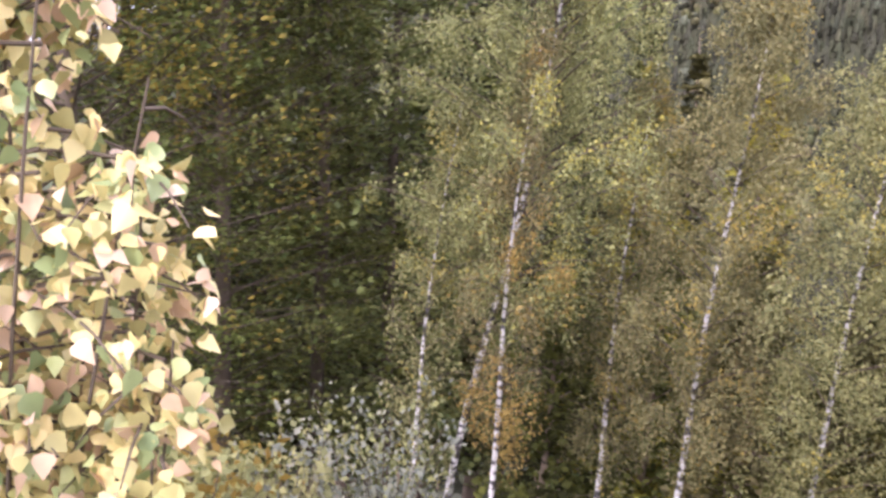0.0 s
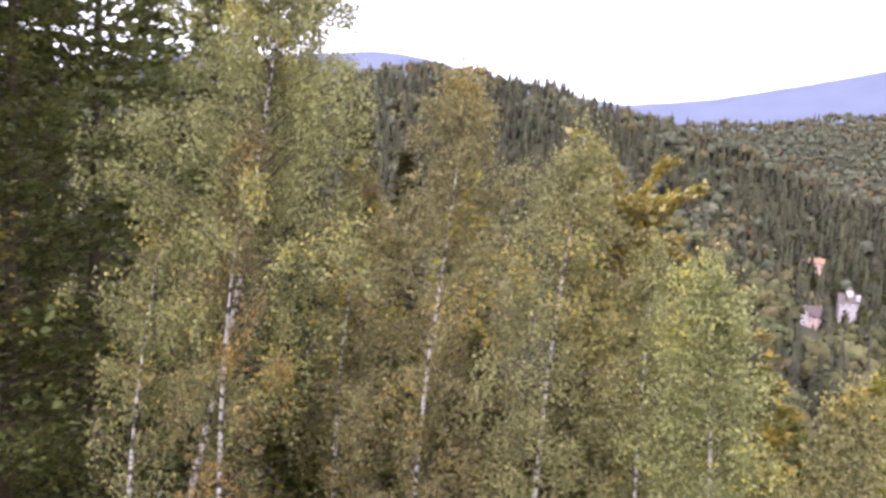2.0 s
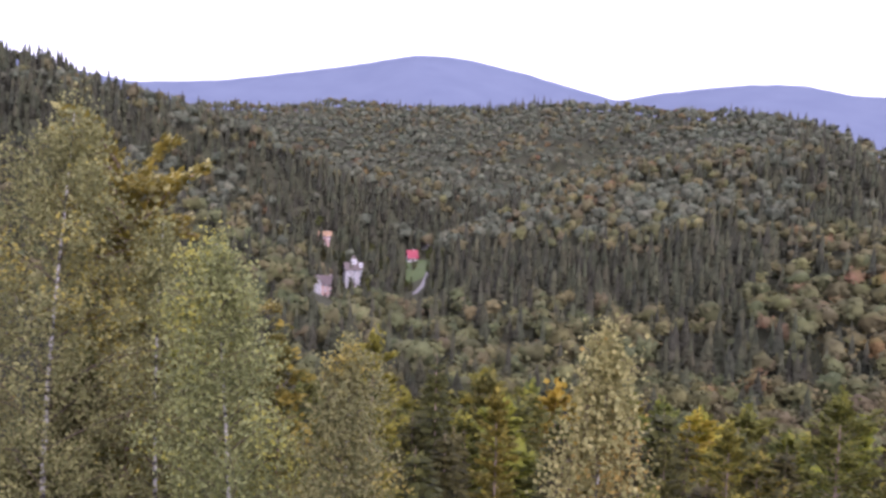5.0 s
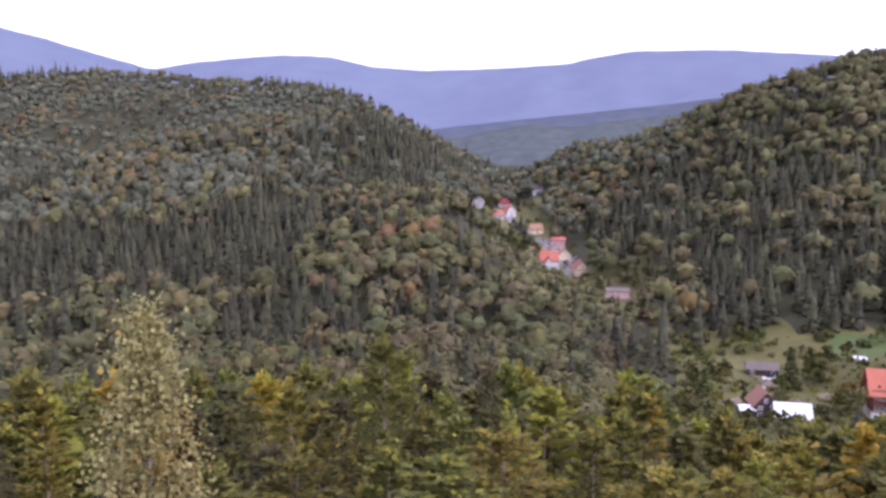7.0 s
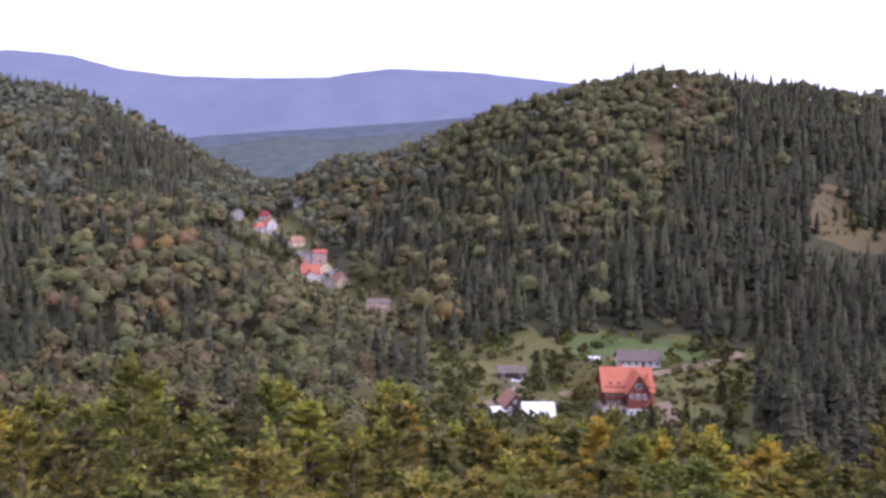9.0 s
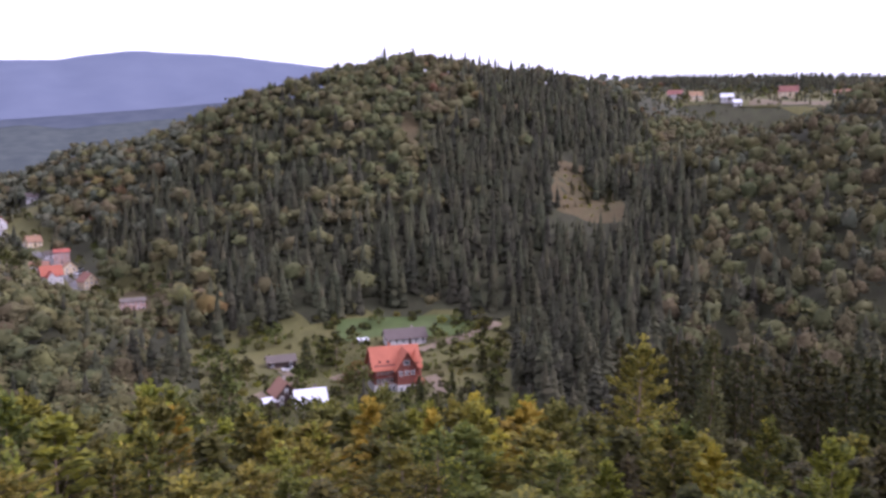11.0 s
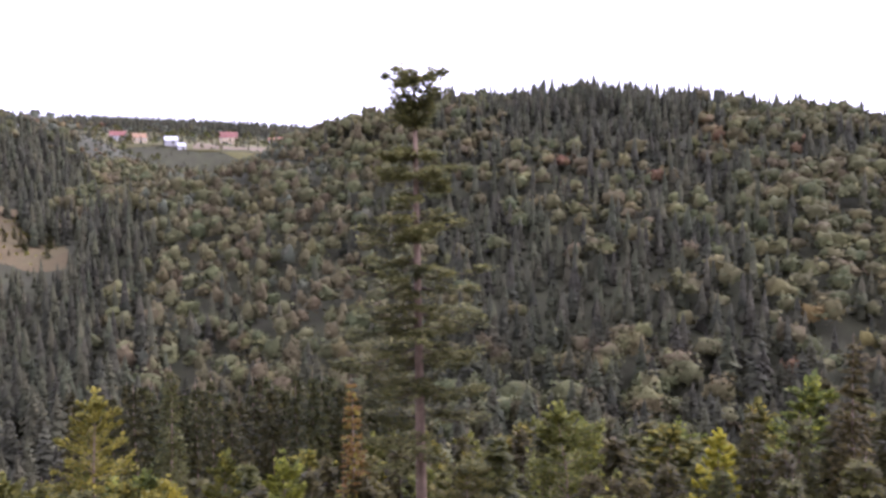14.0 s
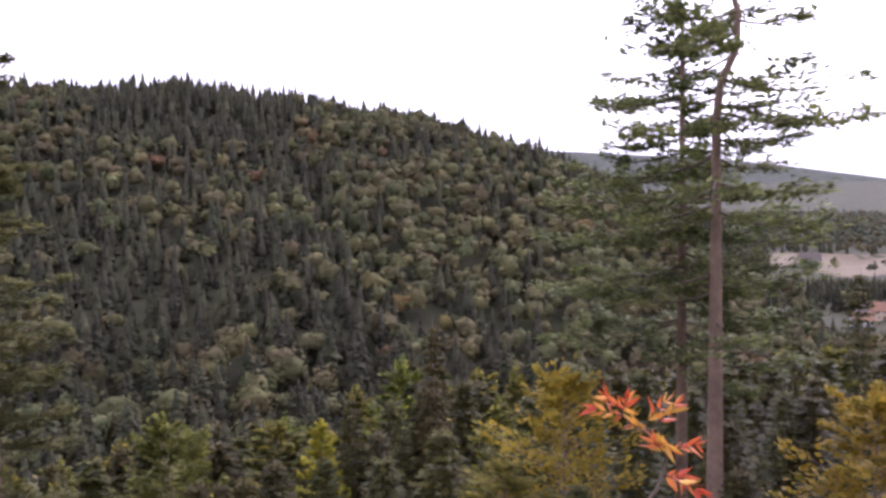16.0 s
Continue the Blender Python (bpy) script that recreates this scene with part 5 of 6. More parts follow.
def gable_walls(w, d, h, rise, along_x, plinth=2.2):
    """Outer walls with their gable triangles, one closed mesh."""
    bm = bmesh.new()
    x, y = w / 2, d / 2
    lo = [bm.verts.new(p) for p in ((-x, -y, -plinth), (x, -y, -plinth), (x, y, -plinth), (-x, y, -plinth))]
    hi = [bm.verts.new((v.co.x, v.co.y, h)) for v in lo]
    if along_x:
        r0, r1 = bm.verts.new((-x, 0, h + rise)), bm.verts.new((x, 0, h + rise))
        faces = [(lo[0], lo[1], hi[1], hi[0]), (lo[2], lo[3], hi[3], hi[2]), (lo[1], lo[2], hi[2], r1, hi[1]), (lo[3], lo[0], hi[0], r0, hi[3]), (hi[0], hi[1], r1, r0), (hi[2], hi[3], r0, r1)]
    else:
        r0, r1 = bm.verts.new((0, -y, h + rise)), bm.verts.new((0, y, h + rise))
        faces = [(lo[0], lo[1], hi[1], r0, hi[0]), (lo[2], lo[3], hi[3], r1, hi[2]), (lo[1], lo[2], hi[2], hi[1]), (lo[3], lo[0], hi[0], hi[3]), (hi[1], hi[2], r1, r0), (hi[3], hi[0], r0, r1)]
    for f in faces:
        bm.faces.new(f)
    return bm


def gable_roof(w, d, h, rise, along_x, over=0.5, thick=0.22):
    """Two thick roof slopes meeting at the ridge, with eaves."""
    bm = bmesh.new()
    half = (d if along_x else w) / 2
    length = (w if along_x else d) / 2 + over
    k = rise / half
    out, low = half + over, h - over * k
    prof = [(-out, low), (0, h + rise), (out, low), (out, low + thick), (0, h + rise + thick * 1.3), (-out, low + thick)]
    ends = []
    for e in (-length, length):
        ends.append([bm.verts.new((e, p, z) if along_x else (p, e, z)) for p, z in prof])
    a, b = ends
    for i in range(6):
        j = (i + 1) % 6
        bm.faces.new((a[i], a[j], b[j], b[i]))
    for q in (a, b):
        bm.faces.new((q[0], q[1], q[4], q[5]))
        bm.faces.new((q[1], q[2], q[3], q[4]))
    bmesh.ops.recalc_face_normals(bm, faces=bm.faces[:])
    return bm


def window_part(parent, x, z, y, w=0.9, h=1.2, side=0, frame_mat=None):
    """A framed window on the front (side 0) or on an end wall (side +1 or -1)."""
    def span(a, b, out, c, d):
        if side == 0:
            return (a, b, y - out, y + 0.05, c, d)
        return (min(y, y + side * out) - (0.05 if side > 0 else 0), max(y, y + side * out) + (0.05 if side < 0 else 0), a, b, c, d)
    fr = box_part("window", parent, frame_mat or FRAME, *span(x - w / 2 - 0.12, x + w / 2 + 0.12, 0.06, z - h / 2 - 0.12, z + h / 2 + 0.12), "white-framed window")
    box_part("pane", fr, WINDOW, *span(x - w / 2, x - 0.04, 0.09, z - h / 2, z + h / 2))
    box_part("pane", fr, WINDOW, *span(x + 0.04, x + w / 2, 0.09, z - h / 2, z + h / 2))
    return fr


def house(bearing, r, turn, w, d, h, rise, along_x, wall, roof, label, storeys=2, cols=3, chimney=True, plinth=None, over=0.5, name="house", sink=0.0, z=None):
    x, y = polar(bearing, r)
    base = float(height(x, y)) - sink if z is None else z
    ob = new(name)
    small = 0.8 if 85 < bearing < 96 and r < 600 else 0.9 if 100 < bearing < 116 else 1.0
    ob.matrix_basis = pose(x, y, base, 0, 0, -bearing + turn) @ Matrix.Scale(small, 4)
    tagged(ob, label, "house")
    part("wall", gable_walls(w, d, h, rise, along_x), wall, ob)
    if plinth:
        box_part("plinth", ob, plinth, -w / 2 - 0.06, w / 2 + 0.06, -d / 2 - 0.06, d / 2 + 0.06, -2.0, 0.9 if plinth is not WHITE_WALL else h / storeys, "pale plastered ground floor" if plinth is WHITE_WALL else "stone plinth")
    part("roof", gable_roof(w, d, h, rise, along_x, over), roof, ob)
    if chimney:
        cx = w * 0.18 if along_x else 0.6
        cy = 0.4 if along_x else d * 0.15
        ch = box_part("chimney", ob, STONE_WALL, cx - 0.35, cx + 0.35, cy - 0.35, cy + 0.35, h + rise * 0.4, h + rise + 0.9)
        box_part("chimney_cap", ch, GREY_ROOF, cx - 0.45, cx + 0.45, cy - 0.45, cy + 0.45, h + rise + 0.9, h + rise + 1.02)
    step = h / storeys
    for s in range(storeys):
        for c in range(cols):
            wx = -w / 2 + w * (c + 0.5) / cols
            if s == 0 and c == cols // 2 and cols > 2:
                dr = box_part("door", ob, DARK_WOOD, wx - 0.5, wx + 0.5, -d / 2 - 0.10, -d / 2 + 0.05, 0.05, 2.1)
                box_part("door_step", dr, STONE_WALL, wx - 0.8, wx + 0.8, -d / 2 - 0.9, -d / 2 - 0.11, -1.5, 0.05)
                continue
            window_part(ob, wx, s * step + step * 0.55, -d / 2 - (0.07 if plinth and s == 0 else 0), min(1.0, w / cols * 0.45), min(1.3, step * 0.45))
        for sd in (-1, 1):
            for q in (-0.25, 0.25):
                window_part(ob, d * q, s * step + step * 0.55, sd * (w / 2 + (0.07 if plinth and s == 0 else 0)), 0.9, min(1.3, step * 0.45), side=sd)
    if not along_x:
        window_part(ob, 0, h + rise * 0.35, -d / 2, 0.8, 1.0)
    return ob


def make_red_roof_house():
    """The large timber guest house: two upper storeys of red-brown wood on a plastered base, crossed orange roofs."""
    x, y = polar(113.35, 228)
    ob = new("guest_house")
    ob.matrix_basis = pose(x, y, float(height(x, y)) - 0.2, 0, 0, -113.35 + 14) @ Matrix.Scale(0.9, 4)
    tagged(ob, "large red-brown timber house with crossed orange tiled roofs", "house")
    w, d, h, rise = 14.5, 9.5, 8.2, 5.4
    part("wall", gable_walls(w, d, h, rise, True), RED_WOOD, ob)
    box_part("plinth", ob, WHITE_WALL, -w / 2 - 0.08, w / 2 + 0.08, -d / 2 - 0.08, d / 2 + 0.08, -3, 2.6, "pale plastered ground floor")
    part("roof", gable_roof(w, d, h - 0.3, rise, True, 0.9, 0.28), ORANGE_TILE, ob)
    bay = part("front_bay", gable_walls(6.2, 5.0, 8.4, 4.6, False), RED_WOOD, ob, "projecting timber gable")
    bay.location = (2.6, -4.6, 0)
    br = part("bay_roof", gable_roof(6.2, 9.0, 8.2, 4.7, False, 0.9, 0.28), ORANGE_TILE, ob, "steep orange cross gable roof")
    br.location = (2.6, -2.7, 0)
    box_part("bay_plinth", ob, WHITE_WALL, -0.6, 5.8, -7.2, -2, -3, 2.5)
    bm = bmesh.new()
    bmesh.ops.create_cone(bm, cap_ends=True, segments=8, radius1=2.3, radius2=0.05, depth=4.2, matrix=Matrix.Translation((6.6, -2.8, 10.9)))
    part("turret_roof", bm, ORANGE_TILE, ob, "pointed orange turret roof")
    bm = bmesh.new()
    bmesh.ops.create_cone(bm, cap_ends=True, segments=8, radius1=1.9, radius2=1.9, depth=12.0, matrix=Matrix.Translation((6.6, -2.8, 2.8)))
    part("turret", bm, RED_WOOD, ob)
    por = box_part("balcony", ob, RED_WOOD, -6.9, -1.0, -5.9, -4.75, 4.9, 5.1)
    for k in range(7):
        box_part("balcony_post", por, RED_WOOD, -6.9 + k * 0.95, -6.78 + k * 0.95, -5.9, -5.78, 5.1, 6.1)
    box_part("balcony_rail", por, RED_WOOD, -6.9, -1.0, -5.92, -5.76, 6.1, 6.2)
    lean = part("porch_roof", gable_roof(3.0, 2.4, 2.9, 0.9, False, 0.3, 0.15), ORANGE_TILE, ob)
    lean.location = (6.5, -6.4, 0.6)
    for lx in (5.2, 7.8):
        box_part("porch_post", ob, RED_WOOD, lx - 0.12, lx + 0.12, -7.5, -7.26, -2, 3.4)
    for k in range(5):
        window_part(ob, -6.2 + k * 1.25, 1.2, -d / 2 - 0.09, 0.8, 1.3)
    for k in range(4):
        window_part(ob, -6.0 + k * 1.4, 6.4, -d / 2, 0.8, 1.3)
        window_part(ob, -6.0 + k * 1.4, 3.7, -d / 2, 0.8, 1.2)
    for k in range(3):
        window_part(ob, 0.7 + k * 1.9, 6.2, -7.1, 0.9, 1.3)
        window_part(ob, 0.7 + k * 1.9, 1.2, -7.2, 0.9, 1.3)
    window_part(ob, 2.6, 9.4, -7.1, 1.6, 1.3)
    ch = box_part("chimney", ob, ORANGE_TILE, -1.6, -0.9, 0.4, 1.1, h + 3.5, h + rise + 1.1, "brick chimney")
    box_part("chimney_cap", ch, GREY_ROOF, -1.7, -0.8, 0.3, 1.2, h + rise + 1.1, h + rise + 1.22)
    for k in range(2):
        box_part("roof_window", ob, WINDOW, -5.6 + 2.6 * k, -4.9 + 2.6 * k, -3.9, -3.3, h + 1.0, h + 1.55)


make_red_roof_house()
house(114.2, 260, 12, 14.5, 6.5, 2.6, 2.6, True, WHITE_WALL, GREY_ROOF, "long low barn with grey-brown roof and pale walls", 1, 6, True, None, 0.6, "barn")
house(105.5, 209, 16, 6.2, 7.5, 3.6, 3.4, False, DARK_WOOD, RUST_TILE, "dark timber cottage with steep rust-red roof and white windows", 2, 2, True, None, 0.6, "cottage")
house(107.35, 206, 10, 8.8, 6.0, 2.2, 2.8, True, WHITE_WALL, WHITE_ROOF, "low white annexe with bright white metal roof", 1, 3, True, None, 0.4, "cottage")
house(104.5, 206, 20, 4.0, 3.4, 2.0, 0.8, True, DARK_WOOD, WHITE_ROOF, "small lean-to shed with white roof", 1, 1, False, None, 0.3, "shed")
house(105.4, 251, 8, 9.5, 5.0, 2.4, 1.6, True, DARK_WOOD, GREY_ROOF, "brown wooden shed with flat grey roof", 1, 3, False, None, 0.5, "shed")
house(111.2, 262, 5, 3.6, 2.2, 1.3, 0.4, True, GREY_WALL, WHITE_ROOF, "small outbuilding with a pale roof among shrubs", 1, 2, False, None, 0.3, "shed")
# the village up the valley
house(95.8, 338, 6, 11.5, 7.0, 4.6, 0.9, True, PINK_WALL, GREY_ROOF, "long brick building with flat grey roof", 2, 5, False, None, 0.4)
house(93.15, 392, 24, 8.0, 8.5, 5.0, 4.0, False, CREAM_WALL, RUST_TILE, "cream plastered house with broad brown gable roof", 2, 3, True, None, 0.8)
house(91.0, 398, 12, 11.0, 8.0, 4.4, 4.8, True, WHITE_WALL, RED_TILE, "white house with big red tiled roof and gable", 2, 4, True)
house(91.0, 391, 12, 4.2, 5.0, 4.2, 2.6, False, WHITE_WALL, RED_TILE, "white gabled porch wing with red roof", 2, 1, False)
house(92.1, 428, 10, 8.0, 7.0, 4.2, 3.2, False, CREAM_WALL, RUST_TILE, "small cream house with brown gable roof", 2, 2)
house(91.7, 455, 0, 9.0, 8.0, 7.2, 1.6, True, PINK_WALL, RED_TILE, "tall pinkish house with shallow red roof", 3, 3)
house(90.4, 432, -6, 10.0, 6.0, 3.6, 1.8, True, WHITE_WALL, RUST_TILE, "low white house with brown roof", 1, 4)
house(90.1, 505, 20, 9.5, 8.0, 4.4, 3.8, True, CREAM_WALL, RUST_TILE, "cream house with red-brown hipped roof", 2, 3)
house(88.25, 545, 26, 9.0, 8.0, 4.2, 4.4, False, WHITE_WALL, ORANGE_TILE, "white gabled house with orange roof", 2, 3)
house(87.45, 534, 0, 9.0, 7.0, 3.4, 2.6, True, WHITE_WALL, ORANGE_TILE, "low house with orange tiled roof", 1, 4)
house(87.9, 566, -14, 9.0, 8.0, 4.6, 4.0, True, WHITE_WALL, RED_TILE, "white house with red roof by the road", 2, 3)
house(85.95, 540, 8, 11.0, 9.0, 5.2, 5.4, False, GREY_WALL, GREY_ROOF, "tall grey house with steep grey roof", 2, 3)
house(91.0, 470, 14, 7.0, 6.0, 3.0, 1.6, True, WHITE_WALL, GREY_ROOF, "small white building beside the road", 1, 3, False)
house(89.1, 640, 0, 9.0, 7.0, 4.0, 2.4, True, WHITE_WALL, GREY_ROOF, "small pale house far up the valley", 2, 3)
house(90.2, 604, 0, 7.0, 6.0, 3.6, 2.2, True, WHITE_WALL, GREY_ROOF, "pale cottage far up the wooded valley", 1, 3)
house(93.6, 562, 0, 6.0, 6.0, 3.6, 2.2, True, CREAM_WALL, GREY_ROOF, "pale cottage among dark trees up the valley", 1, 3)
# the villas in the side valley
house(44.4, 388, -6, 11.0, 8.0, 6.2, 3.6, True, PINK_WALL, GREY_ROOF, "large brick-red villa with grey slate roof", 3, 5, True, STONE_WALL)
house(43.75, 383, -6, 3.6, 4.5, 6.0, 2.4, False, GREY_WALL, GREY_ROOF, "gabled grey wing of the large villa", 3, 1, False)


def make_tower_villa():
    ob = house(46.25, 434, 10, 9.5, 8.5, 9.0, 3.2, True, GREY_WALL, GREY_ROOF, "pale villa with grey mansard roof and white tower", 3, 3, True)
    tw = box_part("tower", ob, WHITE_WALL, -1.4, 1.4, -1.6, 1.2, 9.0, 14.2, "white square roof tower", 0.05)
    bm = bmesh.new()
    bmesh.ops.create_cone(bm, cap_ends=True, segments=4, radius1=2.2, radius2=0.15, depth=2.0, matrix=Matrix.Translation((0, -0.2, 15.2)) @ Matrix.Rotation(radians(45), 4, "Z"))
    part("tower_roof", bm, GREY_ROOF, tw)
    box_part("dormer", ob, WHITE_WALL, 2.6, 4.4, -3.6, -1.0, 9.8, 12.2, "white dormer")
    window_part(ob, 0, 12.6, -1.62, 0.9, 1.3)
    window_part(ob, 3.5, 11.0, -3.62, 0.8, 1.1)


make_tower_villa()
house(50.35, 472, 14, 5.6, 5.5, 2.4, 3.8, True, WHITE_WALL, RED_TILE, "small white house with steep bright red roof", 1, 3)
house(44.2, 468, 0, 7.0, 6.0, 4.0, 2.0, True, PINK_WALL, RUST_TILE, "brick-red house half hidden by trees", 2, 3)
house(51.4, 500, 0, 7.0, 6.0, 3.2, 1.6, True, WHITE_WALL, GREY_ROOF, "small pale house behind the trees", 1, 2)
# farms on the plateau and houses in the far valley
for b, r, tn, w, d, h, rise, wl, rf, lb in (
        (132.9, 880, 0, 15, 10, 5, 4.5, WHITE_WALL, RUST_TILE, "white plateau farmhouse with brown roof"),
        (134.2, 860, 10, 13, 9, 4.5, 4, CREAM_WALL, RUST_TILE, "cream plateau house with brown roof"),
        (136.2, 850, 0, 12, 8, 4, 3.5, WHITE_WALL, WHITE_ROOF, "white low house on the plateau"),
        (136.8, 846, 20, 8, 6, 3.5, 2.5, WHITE_WALL, WHITE_ROOF, "small white shed on the plateau"),
        (138.0, 780, 0, 11, 8, 4, 3, WHITE_WALL, WHITE_ROOF, "white cottage at the wood's edge"),
        (139.9, 930, 0, 19, 12, 6.5, 6, CREAM_WALL, RUST_TILE, "large cream farmhouse above a tan field"),
        (143.3, 960, 0, 26, 10, 5, 3.5, WHITE_WALL, RUST_TILE, "long white barn with brown roof"),
        (206.6, 690, 0, 15, 10, 5, 4.5, WHITE_WALL, GREY_ROOF, "white house in a far pale field"),
        (209.6, 430, 20, 9, 8, 4.2, 3.2, WHITE_WALL, RUST_TILE, "white valley house with brown roof"),
        (210.8, 445, -10, 10, 8, 4.6, 3.6, CREAM_WALL, RUST_TILE, "cream valley house with brown roof"),
        (209.9, 460, 5, 10, 8, 4.6, 3.4, WHITE_WALL, GREY_ROOF, "white valley house with grey roof")):
    house(b, r, tn, w, d, h, rise, True, wl, rf, lb, 2, 4)
# ---- shrubs and lone trees round the houses ----
def shrub_shape(h, w, n, leaf, g):
    c = g.normal(size=(n, 3))
    c /= np.linalg.norm(c, axis=1)[:, None]
    lump = 1 + 0.22 * np.sin(c[:, 0] * 5 + 1) * np.cos(c[:, 1] * 4)
    c = c * (g.uniform(0.55, 1.0, (n, 1)) ** 0.5) * lump[:, None] * np.array([w / 2, w / 2, h * 0.5]) + np.array([0, 0, h * 0.5])
    stems = []
    for k in range(5):
        a = k * 1.26
        stems.append(tube([(0.1 * math.cos(a), 0.1 * math.sin(a), -0.3), (w * 0.15 * math.cos(a), w * 0.15 * math.sin(a), h * 0.4), (w * 0.25 * math.cos(a), w * 0.25 * math.sin(a), h * 0.8)], [0.06, 0.04, 0.015], 4))
    return join(stems), leaves(c, leaf, flat=0.3, long=1.3, g=g)


def make_shrubs():
    g = np.random.default_rng(51)
    kinds = [("green", [N_BEECH, N_DARK], "round green shrub in the meadow"), ("olive", [N_LARCH, N_BEECH], "olive shrub in the rough meadow"), ("dark", [N_DARK, N_BEECH], "dark-green bush beside the houses")]
    src = {}
    for key, mats, label in kinds:
        tr, cr = shrub_shape(2.6, 3.2, 120, 0.55, g)
        ob = build_tree("shrub", label, tr, cr, TWIG, mats, 0.35, 4)
        tagged(ob, category="shrub", group="shrubs on the valley floor")
        src[key] = [ob, False]
    tr, cr = broadleaf_shape(8, 6.0, 11, 15, 0.9, g, 0.1, 0.3, 0.4)
    src["tree"] = [build_tree("small_tree", "small leafy green tree near the houses", tr, cr, BARK, [N_BEECH, N_DARK], 0.4, 5), False]
    tr, cr = broadleaf_shape(7.5, 6.4, 24, 36, 0.45, g, 0.08, 0.2, 0.4)
    src["autumn"] = [build_tree("small_tree", "rounded garden tree with orange-brown autumn leaves", tr, cr, BARK, [N_BEECH, material("rust_leaves", (0.22, 0.10, 0.035), tint=(0.16, 0.11, 0.04), **NEARLEAF)], 0.4, 6), False]
    tr, cr = spruce_shape(12, 4.6, 20, 7, 4, 0.85, g, 0.03)
    src["spruce"] = [build_tree("spruce_tree", "dark cone-shaped spruce in the garden", tr, cr, BARK, [N_SPRUCE, N_DARK], 0.6, 3), False]
    places = [("spruce", 107.2, 240, 1.12), ("autumn", 110.75, 222, 1.3), ("autumn", 110.3, 224, 1.1), ("tree", 109.2, 246, 1.3), ("tree", 108.3, 256, 0.95), ("tree", 110.5, 258, 0.9), ("tree", 111.4, 250, 0.75), ("tree", 102.2, 226, 0.9),
              ("tree", 101.2, 216, 1.05), ("tree", 103.0, 238, 0.7), ("tree", 112.4, 199, 0.6), ("spruce", 119.8, 232, 0.75), ("spruce", 119.0, 206, 0.55), ("spruce", 118.2, 203, 0.5), ("spruce", 120.4, 210, 0.6),
              ("tree", 119.9, 236, 1.5), ("spruce", 117.6, 210, 0.62), ("spruce", 115.2, 207, 0.6), ("tree", 121.2, 250, 0.9), ("tree", 120.9, 238, 1.1), ("tree", 100.4, 240, 1.1), ("dark", 108.6, 216, 0.9), ("dark", 107.9, 218, 0.7), ("dark", 109.3, 222, 0.8), ("dark", 104.6, 217, 0.8), ("spruce", 115.4, 204, 0.55),
              ("tree", 93.6, 372, 0.9), ("tree", 92.2, 402, 0.7), ("tree", 90.2, 412, 0.9), ("tree", 92.7, 442, 0.8), ("tree", 89.2, 486, 0.9), ("tree", 87.0, 530, 0.9), ("tree", 94.6, 345, 0.8), ("dark", 96.4, 338, 1.2), ("tree", 97.0, 350, 1.0),
              ("tree", 43.5, 384, 0.7), ("tree", 44.2, 386, 0.55), ("spruce", 44.95, 388, 0.75), ("tree", 45.6, 392, 0.6), ("tree", 46.6, 410, 0.8), ("spruce", 46.0, 412, 0.55), ("spruce", 42.9, 390, 1.0), ("tree", 45.4, 405, 1.0), ("spruce", 45.3, 398, 1.0), ("tree", 47.3, 412, 1.1), ("spruce", 47.0, 404, 1.1), ("tree", 51.6, 462, 0.9), ("tree", 49.5, 440, 1.0), ("tree", 206.0, 700, 1.3), ("tree", 208.0, 694, 1.2), ("tree", 112.6, 206, 0.7), ("tree", 114.4, 203, 0.6), ("tree", 101.8, 208, 0.9), ("tree", 103.4, 205, 0.6)]
    for _ in range(90):
        b, r = float(g.uniform(131, 146)), float(g.uniform(790, 1000))
        if not (136.5 < b < 142.8 and 815 < r < 895):
            places.append(("tree", b, r, float(g.uniform(0.7, 1.4))))
    for _ in range(90):     # scrub on the cleared strip
        places.append(("olive" if g.uniform() < 0.7 else "spruce", float(g.uniform(125.5, 129.0)), float(g.uniform(380, 438)), float(g.uniform(0.25, 0.6))))
    for _ in range(150):     # bushes and saplings between the near wood and the gardens
        b, r = float(g.uniform(99, 123)), float(g.uniform(152, 203))
        room = EYE + r * math.tan(radians(-16.2)) - ground_at(b, r)
        if room > 1.5:
            key = ("tree", "tree", "dark", "green")[int(g.integers(4))]
            places.append((key, b, r, float(min(g.uniform(0.5, 0.95) if key == "tree" else g.uniform(0.8, 1.5), room / (8.0 if key == "tree" else 2.8)))))
    for _ in range(110):
        b, r = g.uniform(100, 121), g.uniform(208, 283)
        if 103.5 < b < 117.5 and r < 272 and not (r > 236 and b > 116):
            if g.uniform() < 0.6:
                continue
        if any(abs(b - hb) * r / 57.3 < 9 and abs(r - hr) < 11 for hb, hr in ((113.6, 222), (114.6, 263), (104.9, 211), (106.6, 209), (105.2, 251), (109.6, 268))):
            continue
        places.append((("green", "olive", "dark")[int(g.integers(3))], float(b), float(r), float(g.uniform(0.45, 1.1))))
    homes = [(math.degrees(math.atan2(o.location.x, o.location.y)) % 360, o.location.to_2d().length) for o in bpy.data.objects if o.parent is None and o.name.split(".")[0] in ("house", "cottage", "barn", "shed", "guest_house", "villa")]
    for b0, b1, r0, r1, n, kinds_here, big in ((99.5, 121.5, 206, 282, 210, ("tree", "green", "dark", "olive", "green", "dark"), 0.9), (85.5, 95.0, 372, 590, 115, ("tree", "tree", "spruce", "green"), 0.9),
                                               (93.2, 98.5, 296, 372, 60, ("tree", "green", "spruce"), 0.7), (42.5, 52.5, 385, 480, 70, ("tree", "spruce", "tree"), 1.1)):
        for _ in range(n):      # hedges and garden trees that leave the house fronts in view
            b, r = float(g.uniform(b0, b1)), float(g.uniform(r0, r1))
